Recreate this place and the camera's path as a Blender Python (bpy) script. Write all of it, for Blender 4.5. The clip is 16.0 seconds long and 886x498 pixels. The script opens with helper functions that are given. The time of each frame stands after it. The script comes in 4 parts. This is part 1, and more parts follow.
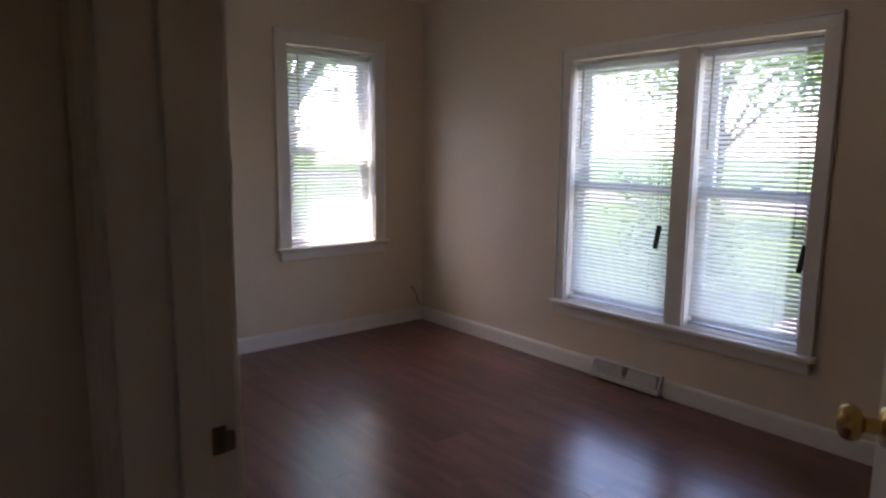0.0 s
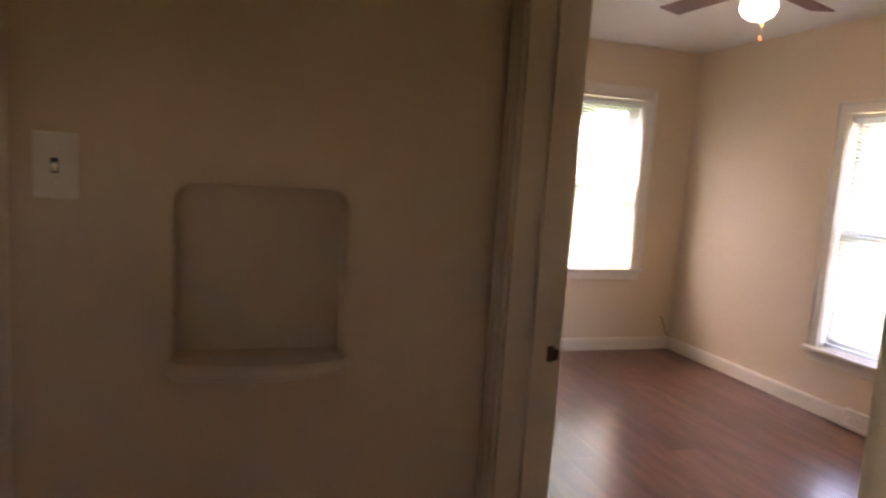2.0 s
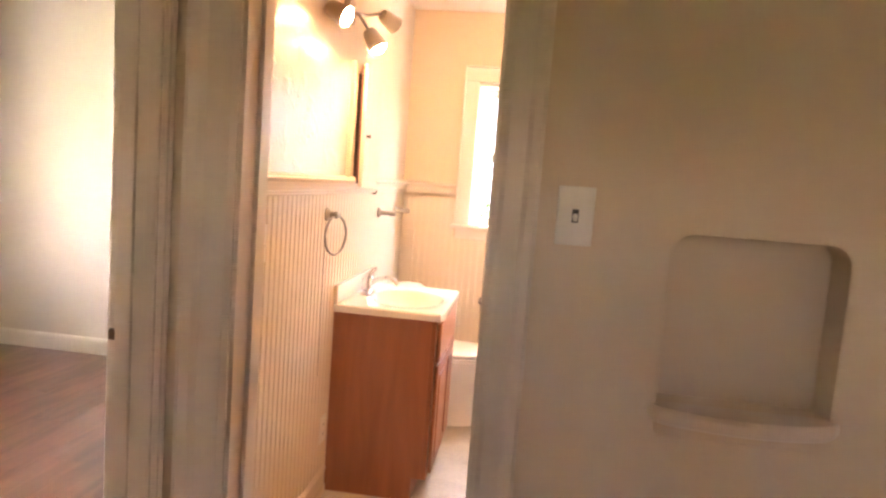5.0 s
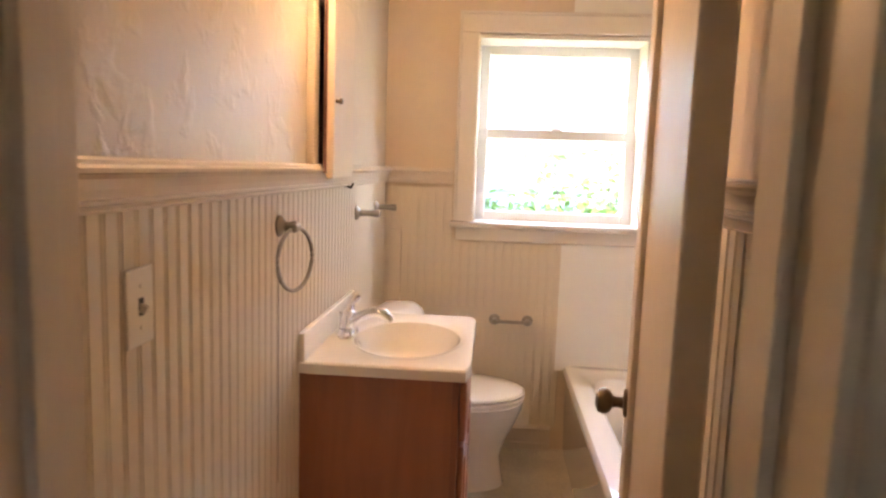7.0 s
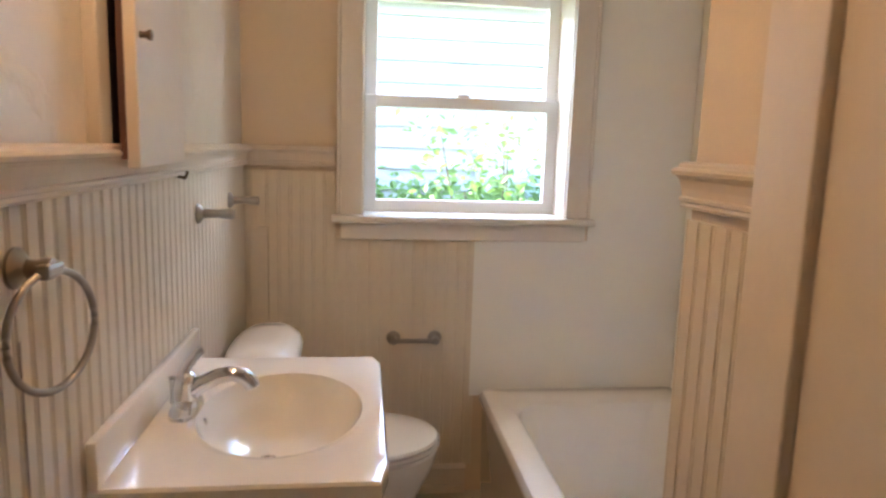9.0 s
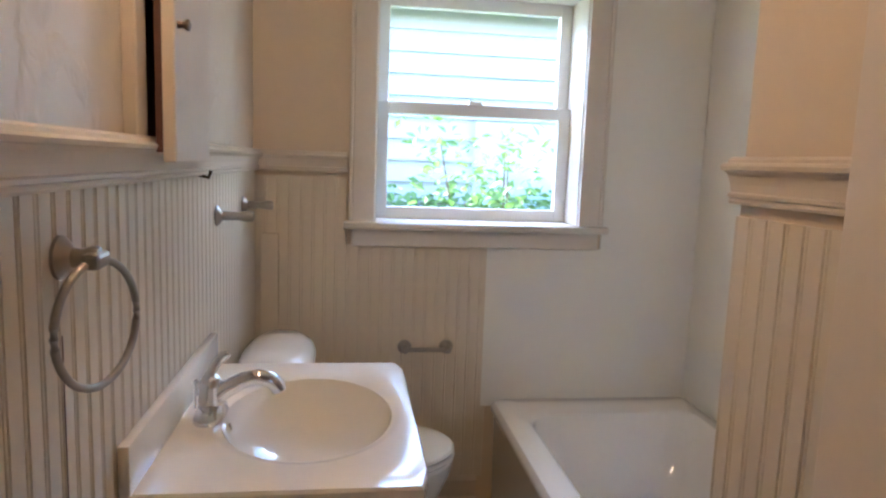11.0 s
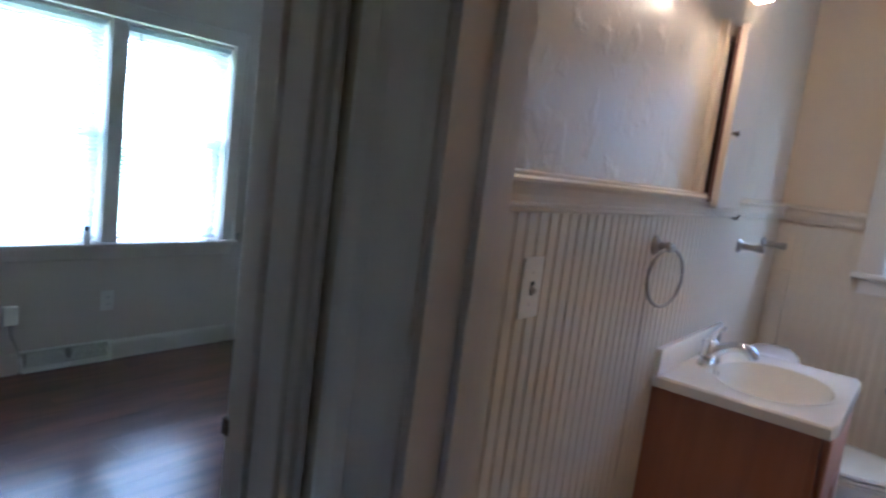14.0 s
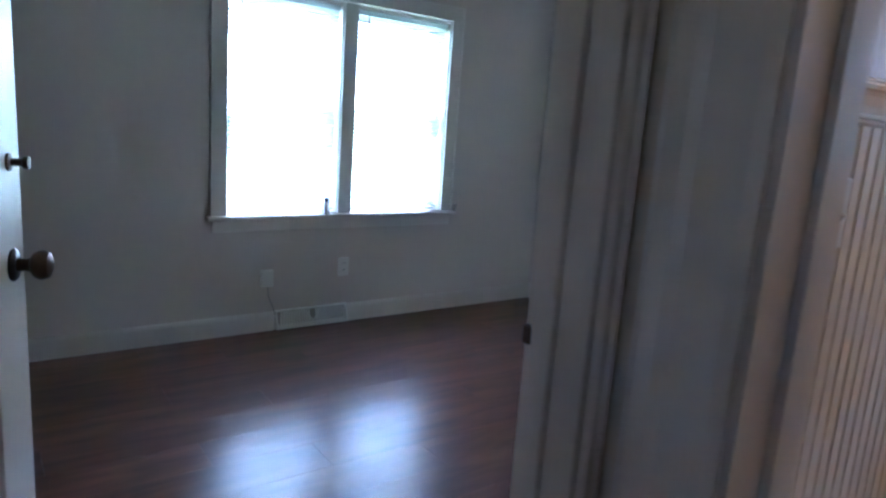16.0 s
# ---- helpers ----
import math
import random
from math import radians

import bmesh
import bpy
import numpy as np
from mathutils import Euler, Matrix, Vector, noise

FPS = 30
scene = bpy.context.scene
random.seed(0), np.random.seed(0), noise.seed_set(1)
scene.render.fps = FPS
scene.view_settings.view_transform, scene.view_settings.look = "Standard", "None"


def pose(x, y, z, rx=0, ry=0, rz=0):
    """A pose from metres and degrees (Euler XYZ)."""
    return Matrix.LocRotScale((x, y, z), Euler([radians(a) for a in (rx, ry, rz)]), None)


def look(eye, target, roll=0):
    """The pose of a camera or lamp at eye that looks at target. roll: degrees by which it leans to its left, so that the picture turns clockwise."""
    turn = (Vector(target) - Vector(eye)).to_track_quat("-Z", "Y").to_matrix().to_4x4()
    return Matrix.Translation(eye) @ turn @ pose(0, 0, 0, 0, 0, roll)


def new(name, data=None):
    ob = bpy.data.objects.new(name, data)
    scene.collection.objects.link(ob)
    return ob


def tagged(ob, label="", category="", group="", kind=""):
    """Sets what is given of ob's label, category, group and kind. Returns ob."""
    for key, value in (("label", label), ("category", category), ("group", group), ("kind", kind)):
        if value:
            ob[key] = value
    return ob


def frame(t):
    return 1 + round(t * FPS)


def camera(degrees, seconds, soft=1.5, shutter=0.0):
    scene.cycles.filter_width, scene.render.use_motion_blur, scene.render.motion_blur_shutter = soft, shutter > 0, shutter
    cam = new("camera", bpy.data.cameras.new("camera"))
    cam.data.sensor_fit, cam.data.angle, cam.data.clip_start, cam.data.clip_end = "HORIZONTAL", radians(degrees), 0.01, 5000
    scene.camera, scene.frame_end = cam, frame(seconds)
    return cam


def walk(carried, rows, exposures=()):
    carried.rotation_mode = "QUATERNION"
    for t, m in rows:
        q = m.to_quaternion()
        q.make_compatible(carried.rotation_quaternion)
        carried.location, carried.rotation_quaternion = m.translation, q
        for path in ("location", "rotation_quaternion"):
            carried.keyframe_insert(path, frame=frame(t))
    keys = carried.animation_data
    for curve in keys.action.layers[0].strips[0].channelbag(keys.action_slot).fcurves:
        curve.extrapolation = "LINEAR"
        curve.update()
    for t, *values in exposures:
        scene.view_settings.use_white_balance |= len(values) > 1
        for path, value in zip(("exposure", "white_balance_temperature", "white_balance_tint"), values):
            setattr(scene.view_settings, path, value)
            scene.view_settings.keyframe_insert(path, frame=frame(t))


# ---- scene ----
cam = camera(68.1, 16.0, soft=2.4, shutter=0.4)
PATH = [
    (0, (0.007, 0.311, 1.308), (1.272, 1.831, 1.009), 0.5),
    (0.5, (-0.113, 0.153, 1.333), (1.046, 1.756, 1.04), 1.1),
    (1, (-0.224, 0.007, 1.334), (0.793, 1.708, 1.068), 1.9),
    (1.5, (-0.306, -0.104, 1.336), (0.524, 1.699, 1.087), 2.9),
    (2, (-0.38, -0.175, 1.342), (0.241, 1.711, 1.101), 3.8),
    (2.5, (-0.392, -0.215, 1.335), (-0.066, 1.744, 1.097), 4.0),
    (3, (-0.489, -0.221, 1.347), (-0.316, 1.756, 1.101), 4.6),
    (3.5, (-0.572, -0.247, 1.362), (-0.546, 1.738, 1.119), 4.9),
    (4, (-0.633, -0.263, 1.36), (-0.749, 1.721, 1.138), 4.9),
    (4.5, (-0.7, -0.251, 1.371), (-0.913, 1.726, 1.149), 4.3),
    (4.7, (-0.722, -0.237, 1.358), (-0.966, 1.738, 1.154), 4.4),
    (6.8, (-1.006, 0.658, 1.342), (-1.173, 2.637, 1.104), 2.3),
    (7, (-1.018, 0.746, 1.342), (-1.161, 2.725, 1.098), 2.0),
    (7.5, (-1.037, 0.951, 1.332), (-1.111, 2.932, 1.066), 1.2),
    (8, (-1.038, 1.176, 1.339), (-1.041, 3.154, 1.04), 1.4),
    (8.5, (-1.052, 1.312, 1.343), (-0.952, 3.285, 1.034), 1.2),
    (9, (-1.103, 1.43, 1.354), (-0.859, 3.391, 1.045), 1.8),
    (9.2, (-1.127, 1.471, 1.363), (-0.824, 3.424, 1.053), 2.0),
    (11.3, (-1.188, 1.459, 1.314), (-0.924, 3.415, 1.061), 2.2),
    (11.5, (-1.132, 1.355, 1.325), (-0.986, 3.326, 1.068), 1.9),
    (12, (-1.091, 1.193, 1.321), (-1.176, 3.176, 1.078), 2.8),
    (12.5, (-1.023, 0.976, 1.303), (-1.387, 2.932, 1.102), 2.7),
    (13, (-0.968, 0.758, 1.303), (-1.625, 2.643, 1.116), 5.0),
    (13.5, (-0.962, 0.61, 1.296), (-1.868, 2.383, 1.111), 6.9),
    (14, (-0.945, 0.589, 1.34), (-2.13, 2.178, 1.072), 7.3),
    (14.5, (-0.953, 0.559, 1.326), (-2.299, 2.009, 1.035), 6.4),
    (15, (-0.947, 0.532, 1.276), (-2.419, 1.852, 0.974), 5.9),
    (15.5, (-0.957, 0.516, 1.241), (-2.506, 1.737, 0.911), 5.1),
    (16, (-1.046, 0.523, 1.226), (-2.627, 1.689, 0.852), 4.1),
]
EXPOSURES = [(0.0, 3.45, 6900, 32), (1.0, 3.9, 7400, 32), (1.5, 4.4, 7900, 34), (2.5, 5.4, 9600, 38), (3.5, 6.3, 9200, 40), (4.5, 6.7, 8600, 38), (7.0, 5.35, 7400, 26), (9.0, 4.7, 6500, 18), (11.5, 4.45, 5550, 14), (12.5, 4.4, 5400, 12), (13.5, 4.6, 4900, 12), (14.5, 4.4, 4500, 16), (16.0, 4.9, 4550, 18)]
walk(cam, [(t, look(eye, target, roll)) for t, eye, target, roll in PATH], EXPOSURES)

# ---- world, sun, exposure ----
world = bpy.data.worlds.new("sky")
scene.world = world
world.use_nodes = True
wn = world.node_tree
sky = wn.nodes.new("ShaderNodeTexSky")
sky.sky_type, sky.sun_disc = "NISHITA", False
sky.sun_elevation, sky.sun_rotation = radians(58), radians(305)
wn.links.new(sky.outputs[0], wn.nodes["Background"].inputs[0])
wn.nodes["Background"].inputs[1].default_value = 0.15
sun = new("sun", bpy.data.lights.new("sun", "SUN"))
sun.data.energy, sun.data.angle, sun.data.color = 2.0, radians(0.6), (1, 0.95, 0.86)
sun.matrix_world = look((0, 0, 10), (4.2, -2.9, 1.8))
# Area lamp added outside the bath window, standing in for more sky light.
bath_fill = new("bath_window_fill", bpy.data.lights.new("bath_window_fill", "AREA"))
bath_fill.data.shape, bath_fill.data.size, bath_fill.data.size_y = "RECTANGLE", 0.7, 0.25
bath_fill.data.energy, bath_fill.data.color = 0.45, (0.86, 0.94, 1.0)
bath_fill.matrix_world = look((-0.72, 4.2, 2.06), (-0.72, 3.0, 0.45))


# ---- materials ----
def material(name, colour, rough=0.6, metal=0.0, spread=0.08, scale=6.0, bump=0.0, bump_scale=60.0, spec=0.5, coat=0.0):
    """Paint, wood or metal with two scales of colour variation and a fine relief."""
    m = bpy.data.materials.new(name)
    m.use_nodes = True
    n, l = m.node_tree.nodes, m.node_tree.links
    b = n["Principled BSDF"]
    b.inputs["Roughness"].default_value, b.inputs["Metallic"].default_value = rough, metal
    b.inputs["Specular IOR Level"].default_value, b.inputs["Coat Weight"].default_value = spec, coat
    co = n.new("ShaderNodeTexCoord")
    big, fine = n.new("ShaderNodeTexNoise"), n.new("ShaderNodeTexNoise")
    big.inputs["Scale"].default_value, big.inputs["Detail"].default_value = scale, 6
    fine.inputs["Scale"].default_value, fine.inputs["Detail"].default_value = scale * 12, 4
    mix, ramp = n.new("ShaderNodeMix"), n.new("ShaderNodeValToRGB")
    mix.inputs["Factor"].default_value = 0.35
    for t in (big, fine):
        l.new(co.outputs["Object"], t.inputs["Vector"])
    l.new(big.outputs["Fac"], mix.inputs[2])
    l.new(fine.outputs["Fac"], mix.inputs[3])
    l.new(mix.outputs[0], ramp.inputs[0])
    e = ramp.color_ramp.elements
    e[0].position, e[1].position = 0.3, 0.7
    e[0].color = (*[c * (1 - spread) for c in colour], 1)
    e[1].color = (*[min(1, c * (1 + spread)) for c in colour], 1)
    l.new(ramp.outputs[0], b.inputs["Base Color"])
    if bump:
        t, bp = n.new("ShaderNodeTexNoise"), n.new("ShaderNodeBump")
        t.inputs["Scale"].default_value, t.inputs["Detail"].default_value = bump_scale, 5
        l.new(co.outputs["Object"], t.inputs["Vector"])
        bp.inputs["Strength"].default_value, bp.inputs["Distance"].default_value = bump, 0.01
        l.new(t.outputs["Fac"], bp.inputs["Height"])
        l.new(bp.outputs[0], b.inputs["Normal"])
    return m


def plank_material(name, dark, light, rough, stretch, coat=0.0):
    """Wood with grain along y that differs from board to board."""
    m = material(name, dark, rough, coat=coat)
    m.node_tree.nodes["Principled BSDF"].inputs["Coat Roughness"].default_value = 0.2
    n, l = m.node_tree.nodes, m.node_tree.links
    b = n["Principled BSDF"]
    co, mp, info = n.new("ShaderNodeTexCoord"), n.new("ShaderNodeMapping"), n.new("ShaderNodeObjectInfo")
    add, t, ramp, hue = n.new("ShaderNodeVectorMath"), n.new("ShaderNodeTexNoise"), n.new("ShaderNodeValToRGB"), n.new("ShaderNodeHueSaturation")
    mul, rng = n.new("ShaderNodeMath"), n.new("ShaderNodeMapRange")
    mul.operation = "MULTIPLY"
    mul.inputs[1].default_value = 40
    l.new(info.outputs["Random"], mul.inputs[0])
    l.new(co.outputs["Object"], add.inputs[0])
    l.new(mul.outputs[0], add.inputs[1])
    l.new(add.outputs[0], mp.inputs["Vector"])
    mp.inputs["Scale"].default_value = stretch
    t.inputs["Scale"].default_value, t.inputs["Detail"].default_value, t.inputs["Distortion"].default_value = 3, 8, 0.6
    l.new(mp.outputs[0], t.inputs["Vector"])
    l.new(t.outputs["Fac"], ramp.inputs[0])
    e = ramp.color_ramp.elements
    e[0].position, e[1].position, e[0].color, e[1].color = 0.32, 0.68, (*dark, 1), (*light, 1)
    rng.inputs["To Min"].default_value, rng.inputs["To Max"].default_value = 0.85, 1.18
    l.new(info.outputs["Random"], rng.inputs["Value"])
    l.new(rng.outputs[0], hue.inputs["Value"])
    l.new(ramp.outputs[0], hue.inputs["Color"])
    l.new(hue.outputs[0], b.inputs["Base Color"])
    return m


def plaster_material(name, colour):
    """Glossy paint over plaster with trowelled ridges."""
    m = material(name, colour, 0.32, spread=0.05, scale=4)
    n, l = m.node_tree.nodes, m.node_tree.links
    co, w, t, bp, bp2 = (n.new(k) for k in ("ShaderNodeTexCoord", "ShaderNodeTexNoise", "ShaderNodeTexNoise", "ShaderNodeBump", "ShaderNodeBump"))
    rmp = n.new("ShaderNodeValToRGB")
    w.inputs["Scale"].default_value, w.inputs["Detail"].default_value, w.inputs["Distortion"].default_value = 9, 4, 0.35
    t.inputs["Scale"].default_value, t.inputs["Detail"].default_value = 45, 6
    rmp.color_ramp.elements[0].position, rmp.color_ramp.elements[1].position = 0.53, 0.62
    l.new(co.outputs["Object"], w.inputs["Vector"])
    l.new(co.outputs["Object"], t.inputs["Vector"])
    l.new(w.outputs["Fac"], rmp.inputs[0])
    l.new(rmp.outputs[0], bp.inputs["Height"])
    l.new(t.outputs["Fac"], bp2.inputs["Height"])
    bp.inputs["Strength"].default_value, bp.inputs["Distance"].default_value = 0.32, 0.006
    bp2.inputs["Strength"].default_value, bp2.inputs["Distance"].default_value = 0.12, 0.004
    l.new(bp.outputs[0], bp2.inputs["Normal"])
    l.new(bp2.outputs[0], n["Principled BSDF"].inputs["Normal"])
    return m


def translucent_material(name, colour, share):
    m = material(name, colour, 0.5)
    n, l = m.node_tree.nodes, m.node_tree.links
    tr, mx = n.new("ShaderNodeBsdfTranslucent"), n.new("ShaderNodeMixShader")
    tr.inputs["Color"].default_value = (*colour, 1)
    mx.inputs["Fac"].default_value = share
    l.new(n["Principled BSDF"].outputs[0], mx.inputs[1])
    l.new(tr.outputs[0], mx.inputs[2])
    l.new(mx.outputs[0], n["Material Output"].inputs["Surface"])
    return m


def glass_material(name, tint=(1, 1, 1), rough=0.0):
    m = bpy.data.materials.new(name)
    m.use_nodes = True
    b = m.node_tree.nodes["Principled BSDF"]
    b.inputs["Base Color"].default_value = (*tint, 1)
    b.inputs["Transmission Weight"].default_value, b.inputs["Roughness"].default_value, b.inputs["IOR"].default_value = 1, rough, 1.02
    return m


def glow_material(name, colour, strength):
    m = bpy.data.materials.new(name)
    m.use_nodes = True
    b = m.node_tree.nodes["Principled BSDF"]
    b.inputs["Base Color"].default_value = (0.9, 0.88, 0.84, 1)
    b.inputs["Emission Color"].default_value, b.inputs["Emission Strength"].default_value = (*colour, 1), strength
    return m


WALL = material("wall_paint", (0.71, 0.58, 0.43), 0.55, spread=0.03, scale=2, bump=0.06, bump_scale=120)
WALL_B2 = material("wall_paint_pale", (0.68, 0.6, 0.52), 0.55, spread=0.03, scale=2, bump=0.06, bump_scale=120)
TRIM = material("trim_paint", (0.72, 0.62, 0.51), 0.38, spread=0.04, scale=5, bump=0.08, bump_scale=40)
WINTRIM = material("window_trim_paint", (0.75, 0.69, 0.61), 0.4, spread=0.04, scale=5, bump=0.06, bump_scale=40)
CEIL = material("ceiling_paint", (0.78, 0.76, 0.72), 0.8, spread=0.03, scale=3, bump=0.15, bump_scale=90)
PLASTER = plaster_material("bath_plaster", (0.68, 0.6, 0.5))
BEAD = material("beadboard_paint", (0.72, 0.63, 0.5), 0.42, spread=0.05, scale=4, bump=0.05, bump_scale=50)
SURROUND = material("tub_wall_paint", (0.86, 0.84, 0.77), 0.35, spread=0.02, scale=2, bump=0.05, bump_scale=30)
WOODFLOOR = plank_material("laminate", (0.1, 0.038, 0.027), (0.195, 0.078, 0.053), 0.3, (4.5, 0.7, 3), coat=0.36)
UNDERLAY = material("underlay", (0.03, 0.015, 0.01), 0.8)
BATHFLOOR = material("vinyl_floor", (0.55, 0.49, 0.4), 0.4, spread=0.25, scale=5, bump=0.06, bump_scale=30)
VANWOOD = plank_material("vanity_wood", (0.3, 0.115, 0.062), (0.39, 0.158, 0.085), 0.4, (6, 6, 0.6), coat=0.1)
MARBLE = material("cultured_marble", (0.84, 0.78, 0.68), 0.12, spread=0.03, scale=3, coat=0.4)
CERAMIC = material("ceramic", (0.87, 0.84, 0.79), 0.08, spread=0.02, scale=3, coat=0.5)
CHROME = material("chrome", (0.75, 0.75, 0.76), 0.08, 1.0, spread=0.03)
NICKEL = material("brushed_nickel", (0.4, 0.36, 0.32), 0.28, 1.0, spread=0.06, scale=20)
BRASS = material("brass", (0.65, 0.45, 0.16), 0.22, 1.0, spread=0.08, scale=15)
BRONZE = material("aged_bronze", (0.13, 0.09, 0.06), 0.35, 0.8, spread=0.2, scale=15)
PLASTIC = material("white_plastic", (0.8, 0.77, 0.7), 0.35, spread=0.02)
VINYL = material("vinyl_sash", (0.82, 0.82, 0.8), 0.35, spread=0.02)
BLIND = translucent_material("blind_slat", (0.83, 0.87, 0.89), 0.33)
DARK = material("dark_plastic", (0.03, 0.03, 0.03), 0.45)
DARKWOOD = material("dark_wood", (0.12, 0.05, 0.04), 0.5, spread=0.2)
GLASS = glass_material("window_glass")
BULB = glow_material("bulb_glass", (1.0, 0.66, 0.34), 7.0)
FANGLOW = glow_material("fan_globe", (1.0, 0.93, 0.82), 1.6)
GRASS = material("lawn", (0.09, 0.16, 0.035), 0.9, spread=0.4, scale=1.5, bump=0.5, bump_scale=30)
LEAF = translucent_material("leaf", (0.12, 0.22, 0.06), 0.4)
BARK = material("bark", (0.12, 0.09, 0.07), 0.9, spread=0.35, scale=8, bump=0.6, bump_scale=20)
SIDING = material("siding_paint", (0.33, 0.35, 0.35), 0.55, spread=0.05, scale=1)
ROOF = material("shingle", (0.1, 0.1, 0.1), 0.9, spread=0.3, scale=8)
ASPHALT = material("asphalt", (0.16, 0.155, 0.15), 0.9, spread=0.2, scale=4, bump=0.3)
CONCRETE = material("concrete", (0.5, 0.48, 0.45), 0.85, spread=0.1, scale=2, bump=0.2)
STONE = material("edging_stone", (0.25, 0.24, 0.22), 0.9, spread=0.3, scale=6, bump=0.4)


# ---- building helpers ----
def part(name, bm, mat, parent=None, label="", smooth=False):
    me = bpy.data.meshes.new(name)
    bmesh.ops.recalc_face_normals(bm, faces=bm.faces)
    bm.to_mesh(me)
    bm.free()
    me.materials.append(mat)
    if smooth:
        for p in me.polygons:
            p.use_smooth = True
        me.set_sharp_from_angle(angle=radians(38))
    ob = new(name, me)
    if parent:
        ob.parent = parent
    if label:
        tagged(ob, label)
    return ob


def thing(name, label, category, at=(0, 0, 0), turn=0, group="", kind=""):
    ob = new(name)
    ob.empty_display_size = 0.05
    ob.matrix_basis = pose(*at, 0, 0, turn)
    return tagged(ob, label, category, group, kind)


def box(x0, x1, y0, y1, z0, z1, bevel=0.0, bm=None, seg=2):
    own = bmesh.new()
    bmesh.ops.create_cube(own, size=1)
    for v in own.verts:
        v.co = ((x0 + x1) / 2 + v.co.x * (x1 - x0), (y0 + y1) / 2 + v.co.y * (y1 - y0), (z0 + z1) / 2 + v.co.z * (z1 - z0))
    if bevel:
        bmesh.ops.bevel(own, geom=own.edges[:], offset=bevel, segments=seg, affect="EDGES", profile=0.5)
    return own if bm is None else merge(bm, own)


def merge(bm, other):
    me = bpy.data.meshes.new("tmp")
    other.to_mesh(me)
    other.free()
    bm.from_mesh(me)
    bpy.data.meshes.remove(me)
    return bm


def moved(bm, m):
    bmesh.ops.transform(bm, matrix=m, verts=bm.verts)
    return bm


def lathe(profile, steps=24, axis="Z"):
    """A turned shape: (radius, height) pairs from the bottom up, about z, x or y."""
    bm = bmesh.new()
    rings = []
    for r, h in profile:
        rings.append([bm.verts.new((r * math.cos(a), r * math.sin(a), h)) for a in [2 * math.pi * i / steps for i in range(steps)]])
    for a, b in zip(rings, rings[1:]):
        for i in range(steps):
            bm.faces.new((a[i], a[(i + 1) % steps], b[(i + 1) % steps], b[i]))
    if profile[0][0] > 0.0005:
        bm.faces.new(rings[0][::-1])
    if profile[-1][0] > 0.0005:
        bm.faces.new(rings[-1])
    bmesh.ops.remove_doubles(bm, verts=bm.verts, dist=0.00005)
    turn = {"Z": pose(0, 0, 0), "X": pose(0, 0, 0, 0, 90, 0), "Y": pose(0, 0, 0, -90, 0, 0)}[axis]
    return moved(bm, turn)


def loft(rings, cap=True):
    bm = bmesh.new()
    made = [[bm.verts.new(p) for p in ring] for ring in rings]
    n = len(made[0])
    for a, b in zip(made, made[1:]):
        for i in range(n):
            bm.faces.new((a[i], a[(i + 1) % n], b[(i + 1) % n], b[i]))
    if cap:
        bm.faces.new(made[0][::-1])
        bm.faces.new(made[-1])
    return bm


def tube(points, radius, steps=10):
    """A round rod along points; radius one number or one for each point."""
    pts = [Vector(p) for p in points]
    rings = []
    for i, p in enumerate(pts):
        d = (pts[min(i + 1, len(pts) - 1)] - pts[max(i - 1, 0)]).normalized()
        q = d.to_track_quat("Z", "Y")
        r = radius[i] if isinstance(radius, (list, tuple)) else radius
        rings.append([p + q @ Vector((r * math.cos(a), r * math.sin(a), 0)) for a in [2 * math.pi * k / steps for k in range(steps)]])
    return loft(rings)


def ellipse(cx, cy, z, rx, ry, n=36, power=2.0):
    out = []
    for i in range(n):
        a = 2 * math.pi * i / n
        c, s = math.cos(a), math.sin(a)
        out.append((cx + rx * math.copysign(abs(c) ** (2 / power), c), cy + ry * math.copysign(abs(s) ** (2 / power), s), z))
    return out


def strip(profile, length):
    """A moulding: profile of (out, up) pairs, run along +x from 0, standing out to -y."""
    bm = bmesh.new()
    a = [bm.verts.new((0, -o, u)) for o, u in profile]
    b = [bm.verts.new((length, -o, u)) for o, u in profile]
    n = len(profile)
    for i in range(n):
        bm.faces.new((a[i], a[(i + 1) % n], b[(i + 1) % n], b[i]))
    bm.faces.new(a)
    bm.faces.new(b[::-1])
    return bm


def wall(name, axis, face0, face1, a0, a1, mat, holes=(), top=2.37, label="painted plaster wall"):
    """A wall whose thickness lies between face0 and face1 on that axis, from a0 to a1 along the other, with holes (b0, b1, z0, z1)."""
    bm = bmesh.new()

    def piece(b0, b1, z0, z1):
        if b1 - b0 > 0.001 and z1 - z0 > 0.001:
            box(*((face0, face1, b0, b1) if axis == "x" else (b0, b1, face0, face1)), z0, z1, bm=bm)

    at = a0
    for b0, b1, z0, z1 in sorted(holes):
        piece(at, b0, 0, top)
        piece(b0, b1, 0, z0)
        piece(b0, b1, z1, top)
        at = b1
    piece(at, a1, 0, top)
    return tagged(part(name, bm, mat), label, "wall", kind="structure")


# ---- walls, floors, ceilings ----
TOP = 2.37
wall("wall_hall_north", "y", 1.11, 1.24, -1.51, 0.17, WALL, [(-1.36, -0.81, 0, 2.03), (-0.51, -0.135, 0.915, 1.315)], label="tan painted hall wall with a doorway and niche")
wall("wall_hall_west", "x", -1.6, -1.51, -1.5, 1.11, WALL, [(0.33, 1.085, 0, 2.03)], label="tan painted hall wall with a doorway")
wall("wall_bath_west", "x", -1.6, -1.53, 1.11, 3.84, PLASTER, label="glossy tan textured plaster wall")
wall("wall_hall_east", "x", 0.17, 0.29, -1.5, 1.24, WALL, [(0.225, 1.05, 0, 2.03)], label="tan painted hall wall with a doorway")
